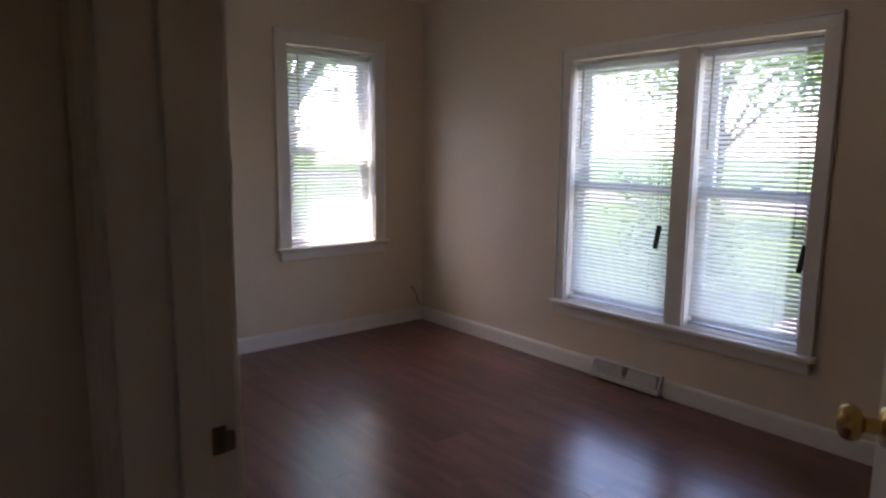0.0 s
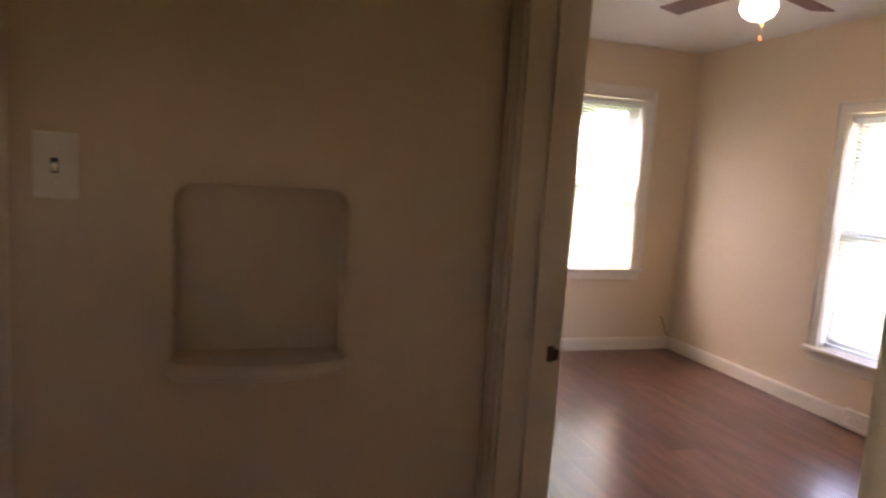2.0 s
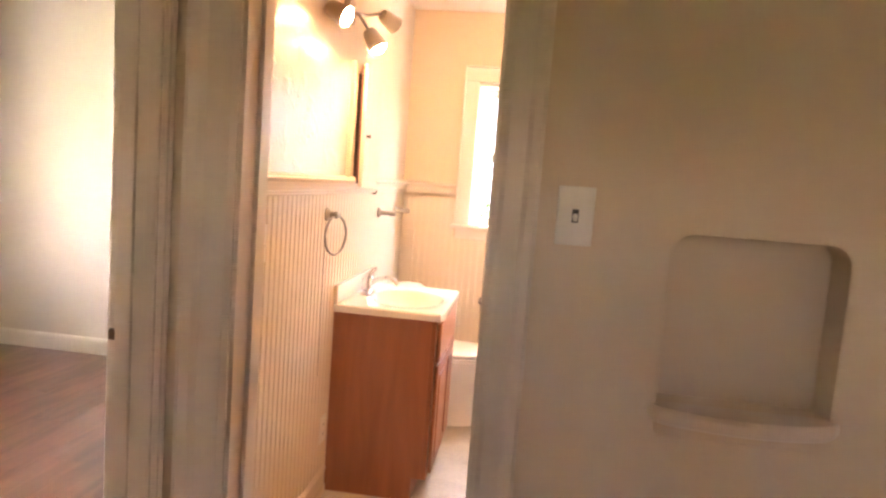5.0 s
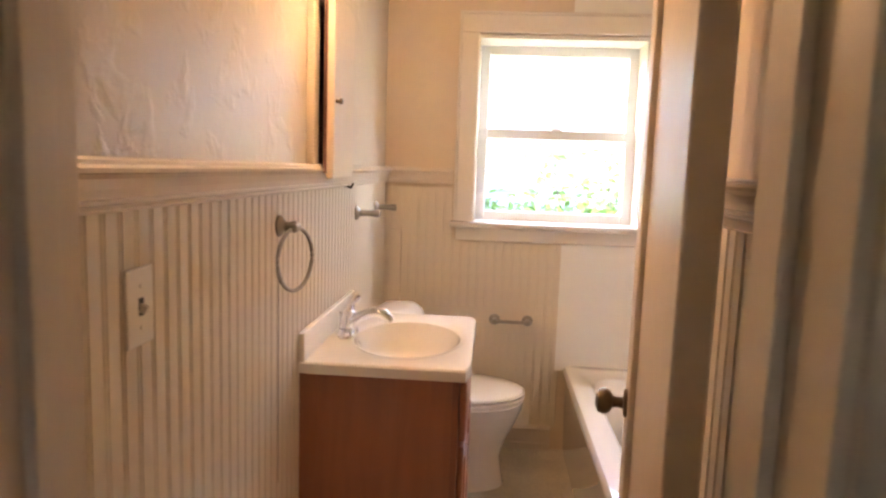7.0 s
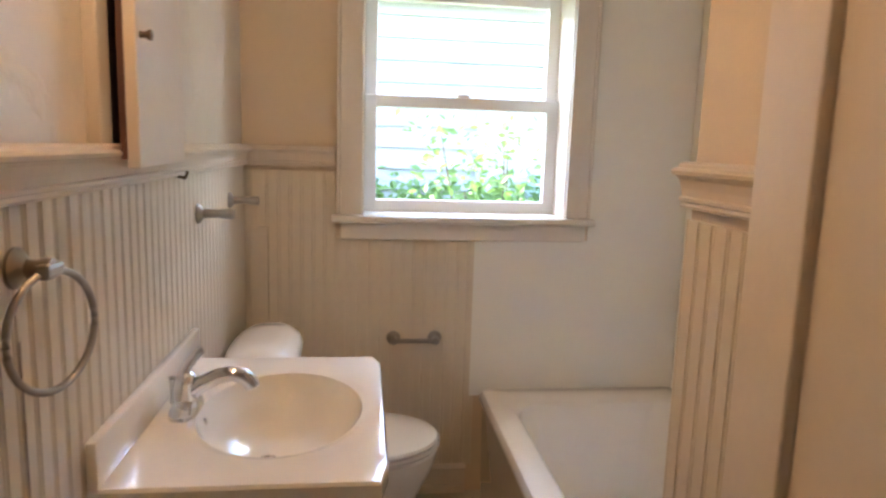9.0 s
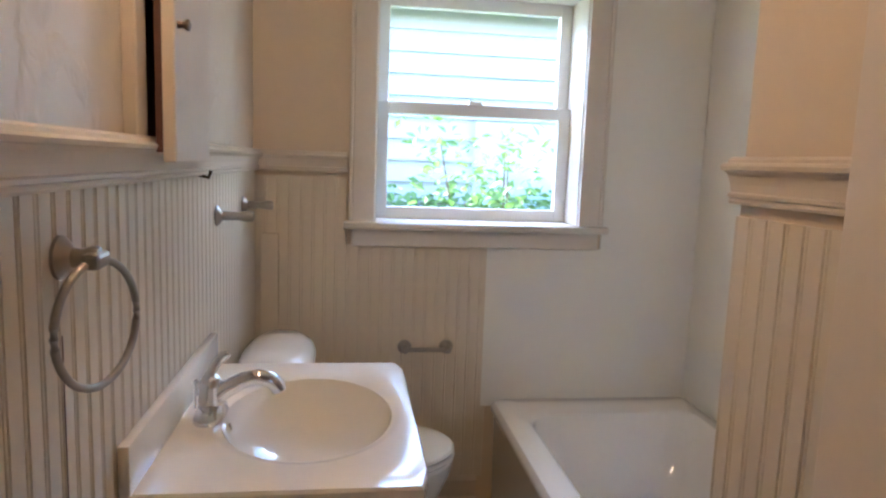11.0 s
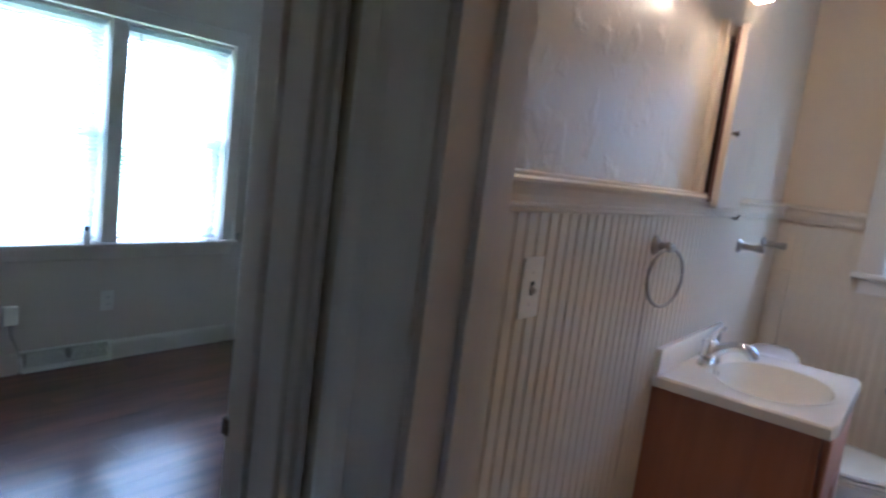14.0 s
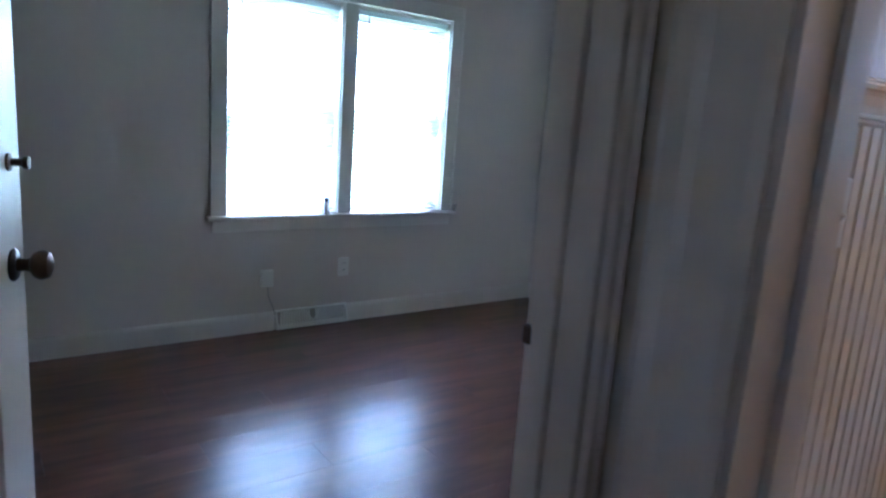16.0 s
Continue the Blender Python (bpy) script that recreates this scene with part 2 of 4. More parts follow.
wall("wall_bath_east", "x", 0.14, 0.29, 1.24, 4.265, SURROUND, label="white painted wall beside the bathtub")
wall("wall_bath_north", "y", 3.84, 4.1, -1.6, 0.14, WALL, [(-1.12, -0.33, 1.09, 1.97)], label="tan painted wall with a sash window")
wall("wall_tub_end", "x", -0.575, -0.48, 1.24, 2.43, WALL, label="tan painted partition beside the bathtub")
wall("wall_tub_end_return", "y", 2.31, 2.43, -0.48, 0.14, SURROUND, label="white painted partition at the tub's end")
wall("wall_bedroom_north", "y", 4.265, 4.41, 0.14, 3.24, WALL, [(1.97, 2.66, 0.64, 1.98)], label="tan painted bedroom wall with one window")
wall("wall_bedroom_east", "x", 3.09, 3.24, 0.1, 4.265, WALL, [(1.45, 2.86, 0.39, 1.84)], label="tan painted bedroom wall with a double window")
wall("wall_bedroom_south", "y", -0.02, 0.1, 0.31, 3.24, WALL)
wall("wall_back_bedroom_west", "x", -4.65, -4.5, -0.6, 4.0, WALL_B2, [(1.61, 3.03, 0.65, 1.87)], label="pale painted bedroom wall with a double window")
wall("wall_back_bedroom_north", "y", 3.885, 4.0, -4.5, -1.6, WALL_B2)
wall("wall_back_bedroom_south", "y", -0.6, -0.48, -4.5, -1.6, WALL_B2)
# Unseen wall; its small opening is added to let daylight brighten the hall.
wall("wall_hall_south", "y", -1.62, -1.5, -1.6, 0.29, WALL, [(-0.85, -0.6, 1.385, 1.55)], label="unseen tan hall wall with a small opening added for light")
for nm, a in (("ceiling_bedroom", (0.14, 3.24, -0.02, 4.41)), ("ceiling_hall", (-1.6, 0.31, -1.62, 1.23)), ("ceiling_bath", (-1.6, 0.14, 1.23, 4.1)), ("ceiling_back_bedroom", (-4.65, -1.6, -0.6, 4.0))):
    off = 0.0 if nm != "ceiling_hall" else 0.004
    tagged(part(nm, box(*a, TOP + off, TOP + 0.12), CEIL), "white painted ceiling", "ceiling", kind="structure")
tagged(part("roof", box(-5.0, 3.6, -2.0, 4.7, TOP + 0.13, TOP + 0.3), ROOF), "grey shingled roof slab", "roof", kind="structure")
tagged(part("bath_floor", box(-1.53, 0.14, 1.17, 3.84, -0.1, 0.0), BATHFLOOR), "mottled beige vinyl bathroom floor", "floor", kind="structure")


# ---- mouldings ----
def run(profile, x0, y0, x1, y1, z, mat, name, label):
    """A moulding along a wall's foot from one point to another; the room lies to the right of the way."""
    d = Vector((x1 - x0, y1 - y0, 0))
    ob = part(name, strip(profile, d.length), mat)
    ob.matrix_basis = pose(x0, y0, z, 0, 0, math.degrees(math.atan2(d.y, d.x)))
    return tagged(ob, label, "trim", kind="structure")


BASE = [(0, 0), (0.014, 0), (0.014, 0.082), (0.010, 0.095), (0.004, 0.1), (0, 0.1)]
SHOE = [(0, 0), (0.017, 0), (0.015, 0.012), (0.008, 0.017), (0, 0.018)]
BATHBASE = [(0, 0), (0.02, 0), (0.02, 0.03), (0.014, 0.036), (0.014, 0.095), (0.020, 0.102), (0.012, 0.118), (0, 0.122)]
RAIL = [(0, 0), (0.01, 0), (0.012, 0.004), (0.009, 0.009), (0.014, 0.011), (0.014, 0.016), (0.009, 0.018), (0.011, 0.03), (0.016, 0.044), (0.022, 0.05), (0.029, 0.052), (0.031, 0.058), (0.027, 0.062), (0.018, 0.063), (0.018, 0.068), (0.011, 0.072), (0, 0.072)]
for a in ((0.31, 4.265, 3.09, 4.265), (3.09, 4.265, 3.09, 2.61), (3.09, 2.14, 3.09, 0.1), (3.09, 0.1, 0.31, 0.1)):
    run(BASE, *a, 0, WINTRIM, "baseboard", "cream painted wooden baseboard")
for a in ((-4.5, -0.48, -4.5, 1.9), (-4.5, 2.36, -4.5, 3.885), (-4.5, 3.885, -1.6, 3.885)):
    run([(o, u * 1.1) for o, u in BASE], *a, 0, WINTRIM, "baseboard", "cream painted wooden baseboard")
for a in ((-1.53, 1.265, -1.53, 2.43), (-1.53, 3.08, -1.53, 3.84), (-1.53, 3.84, -0.69, 3.84)):
    run(BATHBASE, *a, 0, TRIM, "baseboard", "cream painted baseboard with a rounded cap")
for a in ((-0.735, 1.11, 0.155, 1.11), (-1.51, -1.5, -1.51, 0.24), (0.17, 0.1, 0.17, -1.5)):
    run(BASE, *a, 0, TRIM, "baseboard", "cream painted wooden baseboard")
for a in ((-1.519, 1.265, -1.519, 3.829), (-1.519, 3.829, -1.205, 3.829), (-0.586, 2.43, -0.586, 1.32)):
    run(RAIL, *a, 1.27, TRIM, "chair_rail", "cream gloss chair rail above beadboard")


# ---- beadboard ----
PITCH = 0.041


def beadboard(name, length, height, at, turn, label):
    """Narrow boards with a bead and a groove between, along +x, facing -y."""
    ob = thing(name, label, "wall panelling", at, turn, kind="structure")
    first = None
    for i in range(int(length / PITCH)):
        if first is None:
            w = PITCH
            p = [(0, 0), (0, 0.0062), (0.0015, 0.0066), (0.003, 0.009), (0.0055, 0.0099), (0.008, 0.009), (0.0095, 0.0075), (0.0112, 0.0098), (w - 0.0014, 0.0098), (w, 0.0062), (w, 0)]
            bm = bmesh.new()
            lo = [bm.verts.new((x, -y, 0)) for x, y in p]
            hi = [bm.verts.new((x, -y, height)) for x, y in p]
            for k in range(len(p)):
                q = (k + 1) % len(p)
                bm.faces.new((lo[k], lo[q], hi[q], hi[k]))
            bm.faces.new(hi)
            bm.faces.new(lo[::-1])
            first = part("board", bm, BEAD, ob)
        else:
            b = new("board", first.data)
            b.parent = ob
            b.location.x = i * PITCH
    return ob


beadboard("beadboard_west", 2.57, 1.168, (-1.53, 1.265, 0.115), 90, "cream painted beadboard on the bathroom wall")
beadboard("beadboard_corner", 0.33, 1.138, (-1.53, 3.84, 0.115), 0, "cream painted beadboard beside the window")
beadboard("beadboard_north", 0.535, 0.9, (-1.202, 3.84, 0.115), 0, "cream painted beadboard below the window")
beadboard("beadboard_partition", 1.11, 1.25, (-0.575, 2.43, 0.0), -90, "cream painted beadboard on the partition")
ts = thing("tub_surround", "smooth white wall panels over the bathtub", "wall panel", kind="structure")
part("panel", box(-0.686, 0.138, 3.83, 3.84, 0.4, 1.012), SURROUND, ts)
part("panel", box(-0.248, 0.138, 3.83, 3.84, 1.012, 2.365), SURROUND, ts)
part("panel", box(-0.686, -0.25, 3.83, 3.84, 2.056, 2.365), SURROUND, ts)
tagged(part("corner_batten", box(-1.5, -1.44, 3.812, 3.83, 0.122, 1.05, 0.003), BEAD), "cream painted batten in the bathroom corner", "trim", kind="structure")


# ---- doorways: casings, jambs, leaves ----
CASING = [(0, 0), (0.012, 0), (0.015, 0.01), (0.015, 0.045), (0.02, 0.055), (0.02, 0.07), (0.014, 0.078), (0, 0.078)]


def casing_leg(name, mat, parent, height, width, at, turn, flip=False):
    """An upright casing board: across +x (inner edge at 0), standing out to -y."""
    s = width / 0.078
    bm = bmesh.new()
    lo = [bm.verts.new(((-u if flip else u) * s, -o, 0)) for o, u in CASING]
    hi = [bm.verts.new(((-u if flip else u) * s, -o, height)) for o, u in CASING]
    for k in range(len(lo)):
        q = (k + 1) % len(lo)
        bm.faces.new((lo[k], lo[q], hi[q], hi[k]))
    bm.faces.new(hi)
    bm.faces.new(lo)
    ob = part(name, bm, mat, parent)
    ob.matrix_basis = pose(*at, 0, 0, turn)
    return ob


def doorway(name, width, depth, at, turn, left, right, label, top=2.03, strike=None, back=True):
    """A door frame; local x runs across the opening from 0 to width, the hall side is at y 0, the wall goes to y depth."""
    ob = thing(name, label, "door frame", at, turn, kind="structure")
    part("jamb", box(0, 0.016, -0.004, depth + 0.004, 0, top, 0.002), TRIM, ob)
    part("jamb", box(width - 0.016, width, -0.004, depth + 0.004, 0, top, 0.002), TRIM, ob)
    part("head_jamb", box(0.016, width - 0.016, -0.004, depth + 0.004, top - 0.016, top, 0.002), TRIM, ob)
    s0 = depth * 0.45
    part("door_stop", box(0.016, 0.027, s0, s0 + 0.035, 0, top - 0.016, 0.002), TRIM, ob)
    part("door_stop", box(width - 0.027, width - 0.016, s0, s0 + 0.035, 0, top - 0.016, 0.002), TRIM, ob)
    part("door_stop", box(0.027, width - 0.027, s0, s0 + 0.035, top - 0.027, top - 0.016, 0.002), TRIM, ob)
    for y, t, on in ((0, 0, True), (depth, 180, back)):
        if not on:
            continue
        x0, x1 = (0.006, width - 0.006) if t == 0 else (width - 0.006, 0.006)
        casing_leg("casing", TRIM, ob, top + 0.075, left if t == 0 else right, (x0, y, 0), t, True)
        casing_leg("casing", TRIM, ob, top + 0.075, right if t == 0 else left, (x1, y, 0), t)
        part("head_casing", box(0.006, width - 0.006, *((-0.018, 0) if t == 0 else (depth, depth + 0.018)), top - 0.006, top + 0.072, 0.004), TRIM, ob)
    if strike is not None:
        x, y, z = strike
        s = 1 if x < width / 2 else -1
        pl = part("strike_plate", box(*sorted((x, x + s * 0.002)), y - 0.012, y + 0.014, z - 0.017, z + 0.017, 0.0005), BRONZE, ob, "dark metal strike plate")
        part("strike_lip", box(*sorted((x + s * 0.002, x + s * 0.012)), y + 0.006, y + 0.022, z - 0.012, z + 0.012, 0.003), BRONZE, pl)
    return ob


def knob_parts(parent, x, y, z, side, mat, label, size=0.85):
    """A round door knob with its rose, standing out along y on that side."""
    p = [(0.031, 0), (0.032, 0.003), (0.028, 0.007), (0.013, 0.009), (0.0115, 0.022), (0.014, 0.03), (0.024, 0.036), (0.0285, 0.045), (0.0285, 0.053), (0.024, 0.062), (0.012, 0.067), (0.0, 0.068)]
    k = part("knob", lathe([(r * size, h * size) for r, h in p], 24, "Y"), mat, parent, label, True)
    k.matrix_basis = pose(x, y, z, 0, 0, 0 if side > 0 else 180)
    return k


def door_leaf(name, width, at, turn, label, knob_mat, knob_label, panels, swing, knob_z=0.95, height=2.0, thumb=False):
    """A panelled leaf from its hinge along +x, 35 mm thick about y 0; panels: (x0, x1, z0, z1) sunk on both faces."""
    ob = thing(name, label, "door", at, turn, kind="structure")
    t, e = 0.0175, 0.011
    part("core", box(0.003, width - 0.003, -t + e, t - e, 0.012, height - 0.002), TRIM, ob)
    xs = sorted({0.0, width, *[v for p in panels for v in p[:2]]})
    x_in = [(p[0], p[1]) for p in panels]
    lo, hi = min(p[0] for p in panels), max(p[1] for p in panels)
    part("stile", box(0, lo, -t, t, 0.01, height, 0.003), TRIM, ob)
    part("stile", box(hi, width, -t, t, 0.01, height, 0.003), TRIM, ob)
    cols = sorted(set(x_in))
    for (a0, a1), (b0, b1) in zip(cols, cols[1:]):
        part("muntin", box(a1, b0, -t, t, 0.01, height, 0.003), TRIM, ob)
    for c0, c1 in cols:
        zs = sorted((p[2], p[3]) for p in panels if (p[0], p[1]) == (c0, c1))
        edges = [0.01] + [v for pz in zs for v in pz] + [height]
        for z0, z1 in zip(edges[::2], edges[1::2]):
            part("rail", box(c0, c1, -t, t, z0, z1, 0.003), TRIM, ob)
        for z0, z1 in zs:
            if c1 - c0 < 0.42:
                part("raised_panel", box(c0 + 0.03, c1 - 0.03, -t + 0.002, t - 0.002, z0 + 0.03, z1 - 0.03, 0.005), TRIM, ob)
    for s in (1, -1):
        knob_parts(ob, width - 0.06, s * t, knob_z, s, knob_mat, knob_label)
    part("latch_plate", box(width, width + 0.0015, -0.012, 0.012, knob_z - 0.028, knob_z + 0.028), knob_mat, ob)
    for z in (0.25, height - 0.25):
        part("hinge", tube([(-0.004, swing * t, z - 0.045), (-0.004, swing * t, z + 0.045)], 0.006), BRONZE, ob, "dark metal hinge barrel")
    if thumb:
        th = part("thumb_turn", lathe([(0.014, 0), (0.014, 0.004), (0.006, 0.006), (0.006, 0.02), (0.01, 0.023), (0.01, 0.03), (0, 0.032)], 16, "Y"), BRONZE, ob, "dark metal thumb turn", True)
        th.matrix_basis = pose(width - 0.06, -t, knob_z + 0.165, 0, 0, 180)
    return ob


bath_frame = doorway("door_frame_bath", 0.55, 0.13, (-1.36, 1.11, 0), 0, 0.115, 0.078, "tan painted door frame of the bathroom")
part("hinge_post", box(0.568, 0.628, 0.15, 0.222, 0, 2.03, 0.004), TRIM, bath_frame)
doorway("door_frame_bedroom", 0.825, 0.12, (0.17, 1.05, 0), -90, 0.052, 0.078, "tan painted bedroom door frame with a strike plate", strike=(0.016, 0.095, 0.97))
doorway("door_frame_back_bedroom", 0.755, 0.09, (-1.51, 0.33, 0), 90, 0.078, 0.022, "tan painted door frame of the back bedroom", strike=(0.739, 0.066, 0.985))
door_leaf("door_bath", 0.66, (-0.828, 1.352, 0), 81, "tan painted panelled bathroom door, standing open", BRONZE, "dark bronze round knob", [(0.09, 0.555, 0.2, 1.88)], -1, 0.92)
door_leaf("door_bedroom", 0.77, (0.34, 0.235, 0), 26, "white painted panelled bedroom door, half open", BRASS, "polished brass round knob", [(0.1, 0.335, 0.2, 0.8), (0.435, 0.67, 0.2, 0.8), (0.1, 0.335, 1.05, 1.87), (0.435, 0.67, 1.05, 1.87)], -1, 0.955)
door_leaf("door_back_bedroom", 0.75, (-1.63, 0.34, 0), 161.5, "white painted panelled bedroom door with a bronze knob, open", BRONZE, "dark bronze round knob", [(0.1, 0.3, 0.2, 0.8), (0.4, 0.6, 0.2, 0.8), (0.1, 0.3, 1.02, 1.87), (0.4, 0.6, 1.02, 1.87)], 1, 0.955, thumb=True)


# ---- wall niche ----
def niche():
    x0, x1, z0, z1, r = -0.478, -0.155, 0.95, 1.288, 0.04
    cx, cz, hw, hh = (x0 + x1) / 2, (z0 + z1) / 2, (x1 - x0) / 2, (z1 - z0) / 2
    inner = []
    for qx, qz, a0 in ((hw - r, hh - r, 0), (-hw + r, hh - r, 90)):
        inner += [(qx + r * math.cos(radians(a0 + 15 * k)), qz + r * math.sin(radians(a0 + 15 * k))) for k in range(7)]
    for qx, qz, a0 in ((-hw + 0.004, -hh + 0.004, 180), (hw - 0.004, -hh + 0.004, 270)):
        inner += [(qx + 0.004 * math.cos(radians(a0 + 15 * k)), qz + 0.004 * math.sin(radians(a0 + 15 * k))) for k in range(7)]
    ow, oh = 0.1875, 0.2
    ocx, ocz = -0.3225, 1.115
    outer = []
    for x, z in inner:
        gx, gz = x + cx - ocx, z + cz - ocz
        s = min(ow / max(abs(gx), 1e-6), oh / max(abs(gz), 1e-6))
        outer.append((ocx + gx * s, ocz + gz * s))
    for sx in (1, -1):
        for sz in (1, -1):
            q = (ocx + sx * ow, ocz + sz * oh)
            near = min(range(len(outer)), key=lambda i: (outer[i][0] - q[0]) ** 2 + (outer[i][1] - q[1]) ** 2)
            outer[near] = q
    rings = [[(x, 1.11, z) for x, z in outer],
             [(cx + x * (1 + 0.006 / hw), 1.11, cz + z * (1 + 0.006 / hh)) for x, z in inner],
             [(cx + x, 1.114, cz + z) for x, z in inner],
             [(cx + x, 1.195, cz + z) for x, z in inner]]
    bm = bmesh.new()
    made = [[bm.verts.new(p) for p in ring] for ring in rings]
    n = len(inner)
    for a, b in zip(made, made[1:]):
        for i in range(n):
            bm.faces.new((a[i], a[(i + 1) % n], b[(i + 1) % n], b[i]))
    bm.faces.new(made[-1])
    bmesh.ops.remove_doubles(bm, verts=bm.verts, dist=0.0001)
    ob = thing("wall_niche", "small tan painted wall niche with a bowed shelf", "niche", kind="structure")
    part("lining", bm, WALL, ob, smooth=True)

    def bow(out, z, grow):
        pts = [(x0 - grow + (x1 - x0 + 2 * grow) * i / 20, 1.112 - out * math.sin(math.pi * min(1, max(0, i / 20))) ** 0.6 - 0.004, z) for i in range(21)]
        return pts + [(x1 + grow, 1.13, z), (x0 - grow, 1.13, z)]
    part("shelf", loft([bow(0.036, 0.917, 0.0), bow(0.052, 0.925, 0.01), bow(0.06, 0.934, 0.016), bow(0.06, 0.947, 0.016), bow(0.053, 0.9535, 0.013)]), TRIM, ob, "bowed shelf with a rounded lip")
    part("apron", loft([bow(0.006, 0.893, -0.006), bow(0.014, 0.9, 0.0), bow(0.022, 0.917, 0.0)]), WALL, ob)


niche()


# ---- windows ----
def sash(parent, w, h, z, y, stile=0.045):
    """A sash of that width, its lower edge at z, about y; local x from 0."""
    s = part("sash", box(0, stile, y - 0.018, y + 0.018, z, z + h, 0.003), VINYL, parent)
    part("stile", box(w - stile, w, y - 0.018, y + 0.018, z, z + h, 0.003), VINYL, s)
    part("rail", box(stile, w - stile, y - 0.018, y + 0.018, z, z + stile, 0.003), VINYL, s)
    part("rail", box(stile, w - stile, y - 0.018, y + 0.018, z + h - stile, z + h, 0.003), VINYL, s)
    g = part("pane", box(stile - 0.004, w - stile + 0.004, y - 0.002, y + 0.002, z + stile - 0.004, z + h - stile + 0.004), GLASS, s, "clear glass pane")
    g.visible_shadow = False
    return s


def blind(width, top, bottom, at, turn, tilt, label, wand=0.1, gap=0.0225):
    """A slatted blind hung in an opening: local x across, the room to -y."""
    ob = thing("window_blind", label, "blind", at, turn, group="window blinds")
    part("headrail", box(0.004, width - 0.004, -0.016, 0.016, top - 0.028, top, 0.002), BLIND, ob)
    part("bottom_rail", box(0.006, width - 0.006, -0.011, 0.011, bottom, bottom + 0.014, 0.003), BLIND, ob)
    n = int((top - 0.035 - bottom - 0.018) / gap)
    first = None
    for i in range(n):
        z = top - 0.04 - i * gap
        if first is None:
            ca, sa = math.cos(radians(tilt)), math.sin(radians(tilt))
            pts = [(-0.0125, 0.0), (-0.004, 0.0022), (0.004, 0.0022), (0.0125, 0.0)]
            bm = bmesh.new()
            a = [bm.verts.new((0.007, y * ca - h * sa, y * sa + h * ca)) for y, h in pts]
            b = [bm.verts.new((width - 0.007, y * ca - h * sa, y * sa + h * ca)) for y, h in pts]
            for k in range(3):
                bm.faces.new((a[k], a[k + 1], b[k + 1], b[k]))
            bmesh.ops.solidify(bm, geom=bm.faces[:], thickness=0.0008)
            first = part("slat", bm, BLIND, ob)
            first.location.z = z
        else:
            s = new("slat", first.data)
            s.parent = ob
            s.location.z = z
    for x in (0.12, width - 0.12):
        part("ladder_cord", tube([(x, -0.0135, bottom + 0.01), (x, -0.0135, top - 0.02)], 0.0009, 5), BLIND, ob)
    part("tilt_wand", tube([(wand, -0.024, top - 0.03), (wand, -0.026, top - 0.48)], 0.0042, 8), NICKEL, ob, "clear grey tilt wand")
    part("pull_cord", tube([(width - 0.06, -0.022, top - 0.02), (width - 0.055, -0.028, bottom + 0.5)], 0.0016, 5), BLIND, ob)
    return ob


def window(name, units, z0, z1, at, turn, label, depth=0.14, casing=0.085, glass_at=0.1, meet=0.5, outer=0.0):
    """units: (x0, x1) openings along local x; the room's wall face is at y 0, the outside at y depth."""
    ob = thing(name, label, "window", at, turn, kind="structure")
    a, b = units[0][0], units[-1][1]
    for x0, x1 in units:
        part("jamb_lining", box(x0 - 0.02, x0, 0.0, depth, z0, z1, 0.001), WINTRIM, ob)
        part("jamb_lining", box(x1, x1 + 0.02, 0.0, depth, z0, z1, 0.001), WINTRIM, ob)
        part("head_lining", box(x0, x1, 0.0, depth, z1 - 0.018, z1, 0.001), WINTRIM, ob)
        part("inner_sill", box(x0, x1, 0.0, depth + 0.02, z0 - 0.02, z0, 0.001), WINTRIM, ob)
        w, h = x1 - x0, (z1 - 0.018) - z0
        zm = z0 + h * meet
        lo = sash(ob, w, zm - z0 + 0.022, z0, glass_at)
        up = sash(ob, w, z1 - 0.018 - zm + 0.022, zm - 0.022, glass_at + 0.038)
        lo.location.x = up.location.x = x0
        lk = part("sash_lock", box(x0 + w / 2 - 0.025, x0 + w / 2 + 0.025, glass_at - 0.016, glass_at + 0.016, zm + 0.022, zm + 0.036, 0.004), VINYL, ob)
    for (p0, p1), (q0, q1) in zip(units, units[1:]):
        part("mullion", box(p1 + 0.004, q0 - 0.004, -0.016, 0.0, z0, z1, 0.003), WINTRIM, ob)
        part("mullion_post", box(p1 + 0.02, q0 - 0.02, 0.0, depth, z0 - 0.02, z1), WINTRIM, ob)
    part("side_casing", box(a - casing, a - 0.004, -0.018, 0, z0, z1 + 0.004, 0.004), WINTRIM, ob)
    part("side_casing", box(b + 0.004, b + casing, -0.018, 0, z0, z1 + 0.004, 0.004), WINTRIM, ob)
    part("head_casing", box(a - casing, b + casing, -0.018, 0, z1 + 0.004, z1 + casing, 0.004), WINTRIM, ob)
    part("back_band", box(a - casing - 0.012, a - casing, -0.026, 0, z0, z1 + casing + 0.012, 0.003), WINTRIM, ob)
    part("back_band", box(b + casing, b + casing + 0.012, -0.026, 0, z0, z1 + casing + 0.012, 0.003), WINTRIM, ob)
    part("back_band", box(a - casing, b + casing, -0.026, 0, z1 + casing, z1 + casing + 0.012, 0.003), WINTRIM, ob)
    part("stool", box(a - casing - 0.03, b + casing + 0.03, -0.05, 0.0, z0 - 0.026, z0 - 0.001, 0.007), WINTRIM, ob)
    part("apron", box(a - casing, b + casing, -0.017, 0, z0 - 0.09, z0 - 0.026, 0.004), WINTRIM, ob)
    part("drip_sill", box(a - 0.05, b + 0.05, depth + 0.02, depth + 0.06, z0 - 0.05, z0 - 0.02), VINYL, ob)
    return ob


